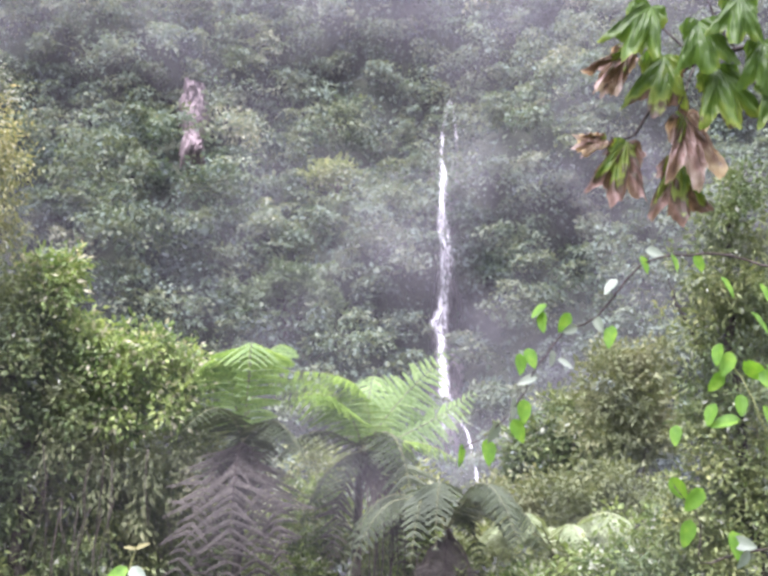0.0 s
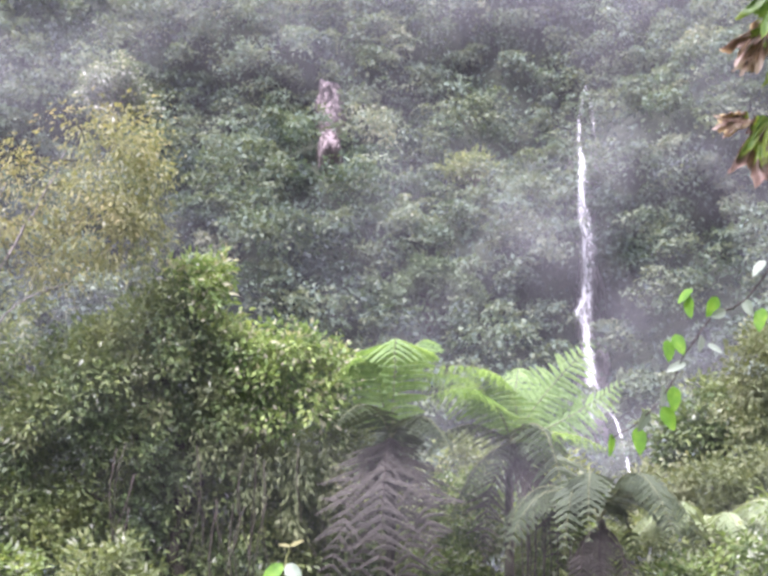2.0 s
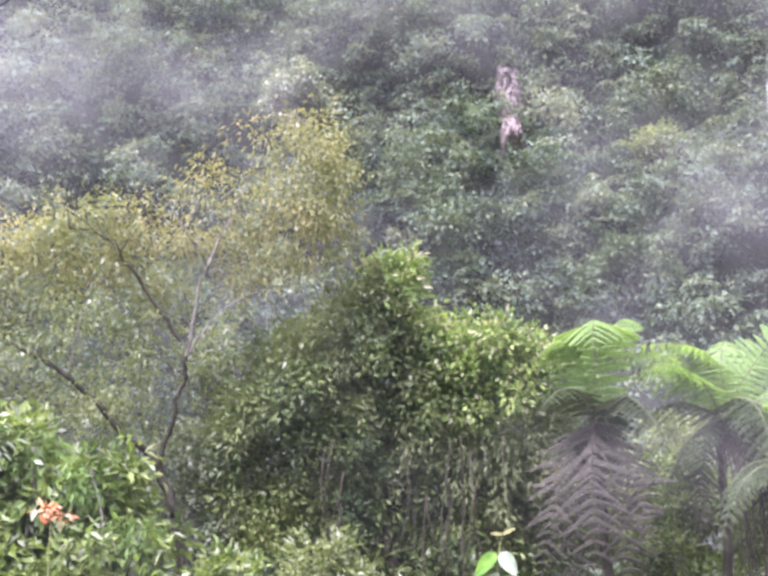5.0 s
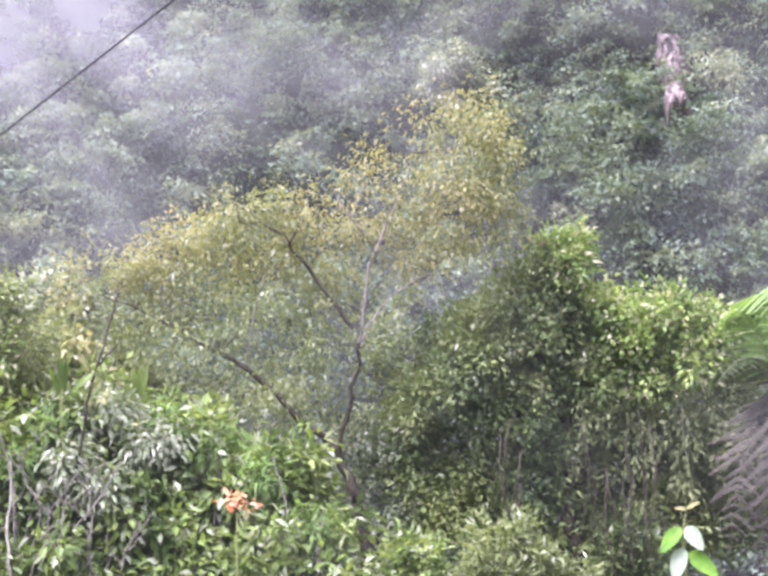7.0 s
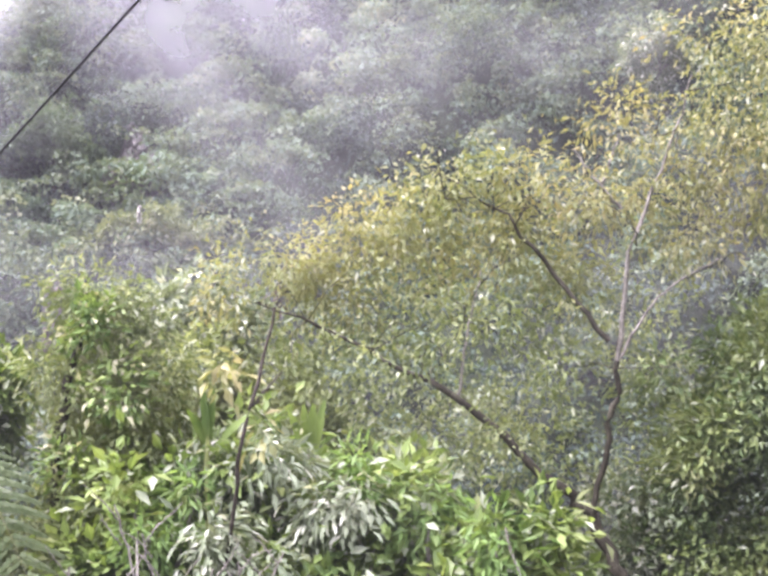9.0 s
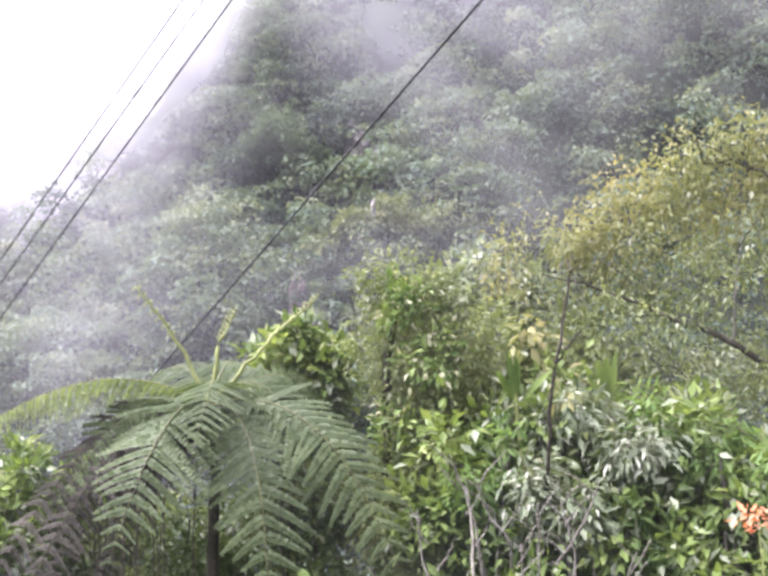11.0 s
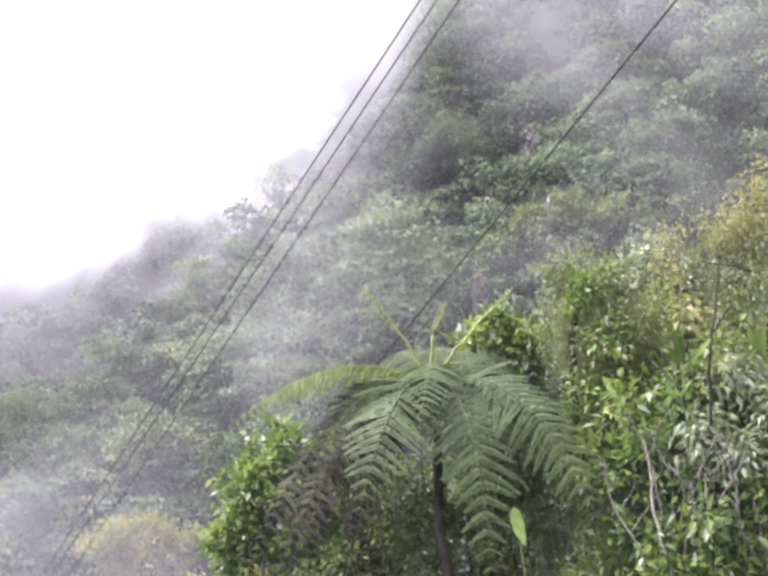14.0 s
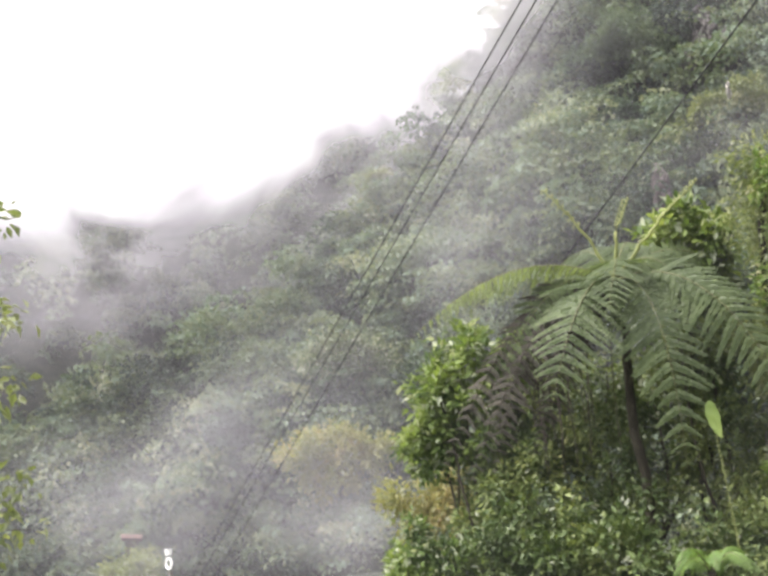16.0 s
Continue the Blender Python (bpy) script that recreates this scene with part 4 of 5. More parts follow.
foliage("crown", [blob(39.9, 18.2, 29.5, 0.9), blob(39.0, 16.9, 29.5, 1.4), blob(37.8, 15.9, 29.5, 1.3), blob(40.2, 15.8, 29.5, 1.0), blob(38.8, 14.2, 29.5, 1.6), blob(37.4, 13.2, 29.5, 1.4), blob(39.4, 11.6, 29.3, 1.7), blob(40.8, 10.2, 29.3, 1.4), blob(38.4, 9.8, 29.3, 1.6), blob(40.3, 7.6, 29.2, 1.9), blob(38.5, 6.0, 29, 2.2), blob(41.2, 5.0, 29, 2.0)], 88, 0.13, 0.05, FRESH, col, tuft=0.38, dense=0.3, droop=0.5)
foliage("creeper", [blob(39.4, 17.3, 29.1, 0.8), blob(38.6, 15.3, 28.9, 0.9), blob(40.1, 13.0, 28.9, 0.6)], 60, 0.16, 0.08, IVY, col, tuft=0.2)

# ---- tree ferns ----


def frond(parent, base, mid, tip, width, mat, label="", pairs=22, hang=0.3, sheath=None, facing=None, full=0.6, rag=0.0):
    """One arching frond: a midrib, and pinnae cut into leaflets, as two meshes."""
    base, mid, tip = (np.asarray(q, float) for q in (base, mid, tip))
    ctrl = 2 * mid - (base + tip) / 2
    t = np.linspace(0, 1, 24)[:, None]
    line = (1 - t) ** 2 * base + 2 * t * (1 - t) * ctrl + t * t * tip
    v, f = tube_arrays(line, [0.02, 0.013, 0.007, 0.003], 5)
    rib = part("frond", mesh_of("frond", v, f, sheath or FERN_RIB, smooth=True), parent, label)
    u = np.linspace(0.08, 0.99, pairs)[:, None]
    at = (1 - u) ** 2 * base + 2 * u * (1 - u) * ctrl + u * u * tip
    tan = unit(2 * (1 - u) * (ctrl - base) + 2 * u * (tip - ctrl))
    n0 = UP if facing is None else np.asarray(facing, float)
    side = np.cross(tan, np.broadcast_to(n0, tan.shape))
    weak = np.linalg.norm(side, axis=1, keepdims=True) < 0.25
    side = unit(np.where(weak, np.cross(tan, np.array([0, -1.0, 0.2])), side))
    nor = unit(np.cross(side, tan))
    env = np.sin(np.pi * np.clip(u * 0.88 + 0.1, 0, 1) ** 0.85) ** 0.8
    pieces = []
    for sg in (-1, 1):
        L = width / 2 * env * (0.9 + 0.2 * rng.random((pairs, 1))) * (1 - rag * rng.random((pairs, 1)) ** 2)
        d = unit(side * sg + tan * 0.38 - nor * hang * (0.7 + 0.6 * rng.random((pairs, 1))) + rag * 0.3 * rng.normal(size=(pairs, 3)))
        k = 16
        q = (np.arange(k) + 0.7) / k
        pt = at[:, None] + d[:, None] * (L[:, None] * q[None, :, None]) - UP * (0.16 * L[:, None] * q[None, :, None] ** 2)
        gap = float(np.linalg.norm(mid - base) + np.linalg.norm(tip - mid)) / pairs
        w = np.minimum(0.26 * L, gap * full) * np.minimum(1, 2.2 * L / np.max(L))
        lw = (w[:, None] * (1 - 0.75 * q[None, :, None] ** 1.6)).reshape(-1)
        for s2 in (-1, 1):
            ax = unit(tan[:, None] * s2 + d[:, None] * 0.45 + rng.normal(size=(pairs, k, 3)) * 0.06)
            nn = np.broadcast_to(nor[:, None], ax.shape) + rng.normal(size=ax.shape) * 0.15
            pieces.append(leaves(pt.reshape(-1, 3), nn.reshape(-1, 3), ax.reshape(-1, 3), np.maximum(lw, 0.02), np.maximum(L.repeat(k, 1).reshape(-1) / k * 1.9, 0.018), 0.05))
    v, f = joined(pieces)
    part("blade", mesh_of("blade", v, f, mat), rib)
    return rib


def fern_trunk(ob, foot, head):
    limb("trunk", [foot, foot * 0.5 + head * 0.5, head], [0.13, 0.1, 0.09], BARK, ob, "fibrous dark trunk")


def tree_fern(foot, head, length, fronds, mat, label, dead=0, dead_at=0.0, rise=0.45, fall_to=0.25, width=0.8, start=0.0, category="tree fern"):
    """A tree fern with a whorl of arching fronds and a skirt of withered ones."""
    ob = thing("tree_fern", foot, label, category, "tree ferns")
    fern_trunk(ob, foot, head)
    for k in range(fronds):
        th = start + 2 * math.pi * k / fronds + 0.15 * rng.normal()
        out = np.array([math.cos(th), math.sin(th), 0])
        L = length * (0.85 + 0.3 * rng.random())
        rs = rise * (0.75 + 0.5 * rng.random())
        frond(ob, head, head + out * L * 0.55 + UP * L * rs, head + out * L * 1.0 + UP * L * (rs * 0.9 - fall_to - 0.2 * rng.random()), width * L * 0.62, mat, facing=(0, -0.4, 0.9))
    for k in range(dead):
        th = dead_at + 2.2 * (k / max(1, dead - 1) - 0.5) + 0.2 * rng.normal()
        out = np.array([math.cos(th), math.sin(th), 0])
        L = length * (0.75 + 0.4 * rng.random())
        frond(ob, head - UP * 0.15, head + out * L * (0.16 + 0.16 * rng.random()) - UP * L * 0.36, head + out * L * (0.15 + 0.35 * rng.random()) - UP * L * (0.8 + 0.4 * rng.random()), width * L * 0.55, FERN_DEAD, "withered grey-brown hanging frond", hang=0.5, sheath=STEM_DARK, pairs=20)
    for k in range(9 if dead else 0):
        th = dead_at + 2.4 * (rng.random() - 0.5)
        s = head + np.array([math.cos(th), math.sin(th), 0]) * (0.25 + 0.5 * rng.random()) - UP * (0.5 + 0.5 * rng.random())
        limb("withered_stalk", [head - UP * 0.2, s, s - UP * (0.6 + 1.2 * rng.random()) + rng.normal(size=3) * 0.08], [0.016, 0.008], STEM_DARK, ob, wobble=0.01, sides=5)
    return ob


# two tall tree ferns side by side, frond by frond
D = 29.5
fern = thing("tree_fern", P(5.9, 2.0, D), "tree fern with a few bright fronds over a broad withered skirt", "tree fern", "tree ferns")
head = P(6.0, 12.5, D)
fern_trunk(fern, P(5.9, 2.0, D), head)
for mid, tip, w in (((5.75, 16.4, D - 0.5), (5.9, 15.5, D - 2.4), 1.9), ((5.1, 16.0, D + 0.6), (4.1, 16.4, D + 1.6), 1.3), ((7.0, 15.6, D - 0.2), (8.1, 15.2, D - 0.4), 1.4), ((6.6, 15.4, D + 1.0), (7.3, 15.6, D + 2.2), 1.2)):
    frond(fern, head, P(*mid), P(*tip), w, FERN, pairs=17, hang=0.45)
for mid, tip, w in (((7.0, 13.9, D - 0.8), (8.5, 12.9, D - 1.4), 1.3), ((4.6, 13.4, D - 0.9), (3.3, 11.6, D - 1.6), 1.5), ((5.7, 12.9, D + 0.6), (5.2, 10.8, D + 0.8), 1.6)):
    frond(fern, head, P(*mid), P(*tip), w, FERN_OLD, "old deep green drooping frond", pairs=18, hang=0.4)
for mid, tip, w in (((6.3, 10.7, D - 1.4), (6.5, 5.6, D - 1.8), 2.4), ((7.4, 10.7, D - 1.0), (8.7, 6.4, D - 1.4), 2.0), ((4.9, 10.7, D - 1.1), (4.0, 7.0, D - 1.5), 2.0), ((5.5, 10.0, D - 1.0), (5.1, 5.0, D - 1.2), 2.0), ((6.9, 10.0, D - 0.6), (7.4, 5.4, D - 0.8), 1.9)):
    frond(fern, head, P(*mid), P(*tip), w, FERN_DEAD, "withered grey-brown hanging frond", pairs=24, hang=0.45, sheath=STEM_DARK, facing=(0, -1, 0.3), full=0.36, rag=0.7)
D = 30
fern = thing("tree_fern", P(1.5, 2.0, D), "tall tree fern with bright green arching fronds and dark old ones", "tree fern", "tree ferns")
head = P(0.9, 12.2, D)
fern_trunk(fern, P(1.5, 2.0, D), head)
for mid, tip, w, hang, facing in (((1.3, 15.0, D - 0.2), (5.3, 15.3, D - 0.6), 1.7, 0.9, None), ((2.2, 14.4, D - 0.8), (4.9, 14.0, D - 1.5), 1.6, 0.7, None), ((2.6, 14.9, D + 0.4), (5.6, 14.7, D + 0.6), 1.5, 0.8, None), ((-0.6, 14.2, D + 0.2), (-2.7, 16.2, D + 0.5), 1.8, 0.2, (0, -1, 0.3)), ((-1.5, 13.2, D), (-3.9, 14.6, D), 1.5, 0.2, (0, -0.8, 0.6)), ((-1.3, 12.6, D - 0.5), (-3.4, 11.6, D - 0.8), 1.2, 0.4, None),
                                  ((0.6, 14.7, D + 1.0), (0.4, 15.3, D + 2.4), 1.6, 0.3, None), ((0.0, 14.0, D + 0.9), (-1.0, 14.6, D + 2.0), 1.5, 0.4, None), ((1.9, 14.2, D + 0.8), (3.4, 14.6, D + 1.6), 1.4, 0.4, None)):
    frond(fern, head, P(*mid), P(*tip), w, FERN, pairs=21, hang=hang, facing=facing, full=0.5, rag=0.2)
for mid, tip, w in (((-0.5, 12.7, D - 1.0), (-1.3, 8.8, D - 1.5), 1.7), ((3.0, 13.0, D - 0.8), (4.8, 11.4, D - 1.2), 1.5), ((2.4, 11.3, D - 0.8), (3.8, 8.6, D - 1.2), 1.4), ((0.4, 12.2, D + 0.6), (0.2, 9.4, D + 0.9), 1.5), ((-0.9, 11.6, D - 0.4), (-2.4, 9.0, D - 0.7), 1.4)):
    frond(fern, head, P(*mid), P(*tip), w, FERN_OLD, "old dark drooping frond", pairs=18, hang=0.4)
for mid, tip, w in (((1.8, 10.4, D - 0.6), (2.2, 7.4, D - 0.8), 1.4), ((-0.2, 10.4, D - 0.8), (-0.8, 7.0, D - 1.0), 1.4)):
    frond(fern, head, P(*mid), P(*tip), w, FERN_DEAD, "withered grey-brown hanging frond", pairs=24, hang=0.5, sheath=STEM_DARK, facing=(0, -1, 0.3), full=0.36, rag=0.7)
for k in range(14):
    a = 1.2 - 2.4 * rng.random()
    limb("withered_stalk", [head - UP * 0.2, P(a, 9.6 + 0.4 * rng.normal(), D - 0.9), P(a + 0.1 * rng.normal(), 5.4 + rng.random(), D - 1.0)], [0.022, 0.012], STEM_DARK, fern, wobble=0.01, sides=5)
tree_fern(P(-2.6, 1.5, 28.5), P(-2.6, 9.0, 28.5), 2.0, 11, FERN_OLD, "lower tree fern with deep green drooping fronds", dead=4, dead_at=-1.9, rise=0.3, fall_to=0.6, start=0.2)
tree_fern(P(-7.0, 2.0, 30), P(-7.0, 7.9, 30), 1.9, 12, FERN_PALE, "small pale green fern in the undergrowth", rise=0.34, fall_to=0.3, start=0.1)
tree_fern(P(44.4, 0.5, 26), P(44.4, 2.2, 26), 0.85, 9, FERN, "small bright fern below a large tree fern", rise=0.4, fall_to=0.3)

# the large tree fern, frond by frond
D = 29
big = thing("tree_fern", P(46.5, 1.8, D), "large tree fern with broad deep green fronds and new stalks", "tree fern", "tree ferns")
head = P(46.4, 14.2, D)
fern_trunk(big, P(46.5, 1.8, D), head)
FACE = (0.5, -0.48, 0.55)
for mid, tip, w in (((47.9, 13.6, D - 1.3), (49.8, 9.3, D - 2.2), 2.4), ((45.0, 12.6, D - 1.4), (44.7, 6.4, D - 2.2), 2.3), ((42.9, 13.3, D - 1.1), (40.2, 8.1, D - 1.8), 2.2), ((43.6, 15.0, D + 0.7), (41.2, 12.7, D + 1.3), 1.8),
                    ((47.4, 15.5, D + 0.7), (48.8, 14.9, D + 2.0), 1.7), ((45.8, 15.6, D + 0.9), (45.2, 15.0, D + 2.4), 1.7), ((49.2, 14.0, D - 0.3), (52.0, 10.2, D - 0.6), 1.5), ((46.3, 15.0, D - 0.9), (46.9, 13.0, D - 2.3), 1.7), ((44.4, 14.6, D - 0.3), (42.6, 11.0, D - 0.5), 1.7)):
    frond(big, head, P(*mid), P(*tip), w, FERN_DARK, pairs=21, hang=0.22, facing=FACE, full=0.5, rag=0.28)
frond(big, head, P(50.8, 15.1, D), P(55.6, 12.5, D - 0.3), 1.3, FERN_PALE, "pale arching frond seen along its edge", pairs=32, hang=0.8, facing=(0, 0, 1), full=0.8, rag=0.2)
for mid, tip, w in (((50.0, 13.5, D - 0.3), (54.4, 7.5, D - 0.6), 1.7), ((49.6, 12.9, D - 0.6), (53.4, 6.8, D - 0.9), 1.6), ((49.8, 12.5, D - 0.2), (52.4, 7.0, D - 0.4), 1.5), ((48.8, 11.8, D + 0.2), (50.6, 7.6, D + 0.2), 1.4)):
    frond(big, head, P(*mid), P(*tip), w, FERN_DEAD, "withered grey frond hanging from the crown", pairs=34, hang=0.4, sheath=STEM_DARK, facing=FACE, full=0.45, rag=0.45)
for k in range(16):
    a = 46.8 + 3.4 * rng.random()
    limb("withered_stalk", [head - UP * 0.2, P(a, 11.6 + 0.6 * rng.normal(), D - 0.5), P(a + 0.6 * rng.random(), 6.6 + 2.4 * rng.random(), D - 0.6)], [0.018, 0.009], STEM_DARK, big, wobble=0.02, sides=5)
for mid, tip in (((47.45, 16.3, D), (48.8, 18.15, D)), ((46.0, 16.3, D), (45.5, 17.3, D)), ((44.4, 16.2, D), (42.6, 17.6, D))):
    rib = limb("new_stalk", [head, P(*mid), P(*tip)], [0.04, 0.03, 0.016], STEM, big, "pale upright unfurling stalk")
    for q in np.linspace(0.15, 1.0, 7):
        e = P(*mid) * (1 - q) + P(*tip) * q
        for sgn in (-1, 1):
            v, f = tube_arrays(bend([e, e + [0.07 * sgn, -0.03, 0.05], e + [0.1 * sgn, -0.04, 0.0], e + [0.07 * sgn, -0.04, -0.02]], 6), [0.014, 0.011], 5)
            part("curled_tip", mesh_of("curled_tip", v, f, STEM, smooth=True), rib)

shrub("broadleaf_shrub", [blob(43.5, 15.6, 30.5, 0.7), blob(42.4, 15.3, 30.5, 0.6), blob(44.3, 14.9, 30.5, 0.7), blob(43, 14.2, 30.6, 1.0)], 110, 0.24, 0.12, BROAD, "dark glossy broad-leaved shrub behind a tree fern")
shrub("broadleaf_shrub", [blob(53.2, 11.9, 30.5, 0.9), blob(54.2, 10.2, 30.5, 1.0), blob(54.9, 8.4, 30.5, 1.0), blob(53.2, 9.0, 30.5, 1.2), blob(51.2, 10.8, 30.8, 1.1)], 120, 0.2, 0.09, BROAD, "bright green leafy shrub beside a large tree fern", tuft=0.24)
shrub("undergrowth_shrub", [blob(48.5, 9.2, 30.6, 1.9), blob(50.8, 7.8, 30.4, 1.9), blob(45.4, 9.4, 30.8, 1.7), blob(43.4, 10.6, 30.6, 1.5), blob(47.4, 5.8, 30, 2.3), blob(52.2, 5.4, 30, 2.2), blob(43.2, 6.6, 30.2, 2.2)], 85, 0.15, 0.07, DARK, "tangled dark-green undergrowth below a tree fern", tuft=0.28, dense=0.5)
shrub("broadleaf_shrub", [blob(56.2, 4.4, 28, 0.9), blob(56.0, 2.8, 28, 1.2), blob(54.6, 3.2, 28, 1.1)], 120, 0.16, 0.08, BROAD, "small bright leafy shrub on the valley edge", tuft=0.22)
shrub("undergrowth_shrub", [blob(52.8, 3.4, 28.5, 1.6), blob(50.4, 3.2, 28.5, 1.9), blob(47.5, 2.4, 28, 2.2), blob(44, 1.5, 28, 2.4), blob(41, 2.4, 28, 2.4)], 95, 0.16, 0.08, DARK, "glossy dark-green shrub low below a tree fern", tuft=0.28, dense=0.5)
shrub("withered_shrub", [blob(56.0, 6.4, 33, 1.0, 1, 0.7), blob(54.4, 6.6, 33, 1.1), blob(55, 5.2, 33, 1.2)], 60, 0.18, 0.06, YELLOW, "withered orange-brown shrub below a tree fern", tuft=0.3)
lone = thing("green_leaf_shoot", P(43.4, 5, 26.4), "single large light-green leaf on a thin shoot", "plant")
limb("stem", [P(43.2, 3, 26.4), P(43.4, 7.6, 26.3)], [0.012, 0.006], STEM, lone)
blade_leaf("leaf", P(43.5, 8.9, 26.2), P(43.2, 7.5, 26.1), 0.32, BROAD, lone, "light-green drooping leaf")

# ---- plants of the first view ----
shrub("undergrowth_shrub", [blob(-5.2, 9.9, 35, 1.3, 1, 0.6), blob(-7.6, 10.2, 35, 1.5, 1, 0.55), blob(-9.8, 10.5, 35, 1.3, 1, 0.6), blob(-6.4, 8.4, 35, 1.5), blob(-9.6, 8.4, 34, 1.6)], 80, 0.16, 0.07, OLIVE, "low yellow-green shrub bank below the cliff", tuft=0.3)
shrub("olive_shrub", [blob(-10.0, 14.6, 38, 1.5), blob(-10.9, 13.2, 38, 1.3), blob(-9.3, 12.6, 38, 1.2), blob(-11.4, 15.6, 38, 1.0)], 75, 0.17, 0.08, OLIVE, "rounded greyish-olive shrub on the slope", tuft=0.3)
shrub("undergrowth_shrub", [blob(-7.6, 13.0, 42, 1.2), blob(-6.4, 12.0, 42, 1.1), blob(-8.4, 11.6, 42, 1.1)], 70, 0.2, 0.1, DARK, "dark green shrub on the slope behind an olive one", tuft=0.35)
shrub("undergrowth_shrub", [blob(-9.0, 6.2, 28, 1.7), blob(-11.4, 7.6, 28, 1.8), blob(-5.8, 5.8, 28, 1.6), blob(-2.5, 4.5, 29, 1.8), blob(1, 5, 31, 1.6), blob(3.6, 6, 31.5, 1.8), blob(3, 9.5, 32, 1.4), blob(-0.8, 8.5, 32, 1.5)], 85, 0.16, 0.08, BROAD, "leafy green undergrowth around fern trunks", tuft=0.3)
shrub("undergrowth_shrub", [blob(7.4, 8.8, 33.5, 1.6), blob(4.4, 8.4, 33.5, 1.7), blob(1.6, 7.8, 33.5, 1.7), blob(-1.2, 8.0, 33.5, 1.6), blob(-3.8, 7.4, 33.5, 1.6), blob(2.6, 11.0, 34, 1.2), blob(-1.0, 10.4, 34.5, 1.1)], 80, 0.17, 0.08, FRESH, "light green leafy thicket behind fern trunks", tuft=0.3)
D = 25
rt = thing("small_leaved_tree", P(-15.5, 1, D), "small-leaved green tree with dense foliage to its foot", "tree")
limb("trunk", [P(-15.4, 1, D), P(-15.0, 9, D), P(-14.9, 16, D), P(-15.2, 22, D)], [0.16, 0.12, 0.08, 0.03], BARK, rt)
limb("limb", [P(-15, 13, D), P(-13, 17, D), P(-12.4, 19, D)], [0.05, 0.015], BARK, rt)
foliage("crown", [blob(-15.6, 21.4, D, 1.6), blob(-14.4, 19.3, D, 1.5), blob(-16.2, 18.2, D, 1.9), blob(-14.4, 16.6, D, 1.6), blob(-16.2, 14.6, D, 2.1), blob(-13.4, 14.2, D, 1.2)], 100, 0.13, 0.05, DARK, rt, tuft=0.24, dense=0.5)
foliage("lower_crown", [blob(-14.4, 11.8, D, 1.8), blob(-16.4, 10.4, D, 2.1), blob(-13.2, 9.4, D, 1.8), blob(-15.2, 7.0, D, 2.3), blob(-12.2, 6.6, D, 1.8), blob(-16, 4, D, 2.4)], 105, 0.12, 0.06, DARK, rt, tuft=0.24, dense=0.5)

# ---- near plants at the right of the first view ----


def palmate(parent, at, size, wither, lobes=5, turn=0.0, label=""):
    """A large lobed leaf hanging from its stalk: webbed lobes folded down by their weight, dry and crumpled from the rim inwards."""
    n, w = 14, 61
    t = np.linspace(0, 1, n)[:, None]
    q = np.linspace(-1, 1, w)[None]
    sd = 10 * rng.random()
    ph = q * radians(125)
    lobe = (1 - 2 * np.abs(q * (lobes - 1) / 2 - np.round(q * (lobes - 1) / 2))) ** 1.35
    R = size * (0.74 + 0.52 * lobe) * (1 - 0.38 * np.abs(q) ** 1.5) * (1 + 0.09 * fbm(q * 9, q * 0, sd) + 0.05 * fbm(q * 34, q * 0, sd + 3))
    x, y = t * R * np.sin(ph), t * R * np.cos(ph)
    fold = np.abs(x) / size
    tilt = 0.55 + 0.4 * rng.random()
    rib = 0.1 * size * t * (1 - lobe) + 0.11 * size * fbm(q * 9, t * 4, sd + 2) * t ** 1.3 * (1 + 2 * wither)
    px = x * (0.78 - 0.25 * wither)
    down = y + 0.55 * np.abs(x) + 0.25 * size * t ** 2
    out = -0.3 * size * np.sin(t * 2.4) * (1 - 0.6 * fold) * tilt + rib
    c, s = math.cos(radians(turn)), math.sin(radians(turn))
    v = np.stack([at[0] + c * px + s * down, at[1] + out + 0 * px, at[2] - c * down + s * px], -1)
    i = np.arange(n * w).reshape(n, w)
    f = np.stack([i[:-1, :-1], i[1:, :-1], i[1:, 1:], i[:-1, 1:]], -1).reshape(-1, 4)
    side = 0.35 * np.sign(math.sin(sd * 5)) * q * wither
    dry = np.clip(wither * 1.15 - 0.12 + side + (0.25 + 0.55 * wither) * (t ** 4 - 0.25) + 0.4 * wither * fbm(q * 6, t * 4, sd + 5), 0, 1)
    return part("leaf", mesh_of("leaf", v.reshape(-1, 3), f, LOBED, {"wither": dry.ravel()}, smooth=True), parent, label)


D = 7.0
root = P(-21.5, 0, 6.9) * [1, 1, 0]
br = thing("lobed_leaf_tree", root, "slender roadside tree with large lobed leaves, some withered brown", "tree")
limb("trunk", [root - UP * 0.1, root + [0.05, 0, 2.0], root + [-0.1, 0.1, 4.0], P(-19.5, 28.6, D)], [0.07, 0.05, 0.03], BARK, br, wobble=0.01)
limb("twig", [P(-19.5, 28.6, D), P(-18.6, 28.2, D), P(-16.1, 27.9, D), P(-14.3, 27.6, D), P(-12.5, 26.4, D), P(-11.3, 24.9, D), P(-10.3, 24.9, D)], [0.014, 0.01, 0.005], STEM_DARK, br, wobble=0.003, sides=6)
limb("twig", [P(-16.1, 27.9, D), P(-13.9, 28.2, D), P(-12.3, 29.9, D)], [0.008, 0.004], STEM_DARK, br, wobble=0.003, sides=6)
limb("twig", [P(-14.3, 27.6, D), P(-13.7, 26.4, D - 0.1), P(-13.4, 25.9, D - 0.15)], [0.006, 0.004], STEM_DARK, br, wobble=0.002, sides=6)
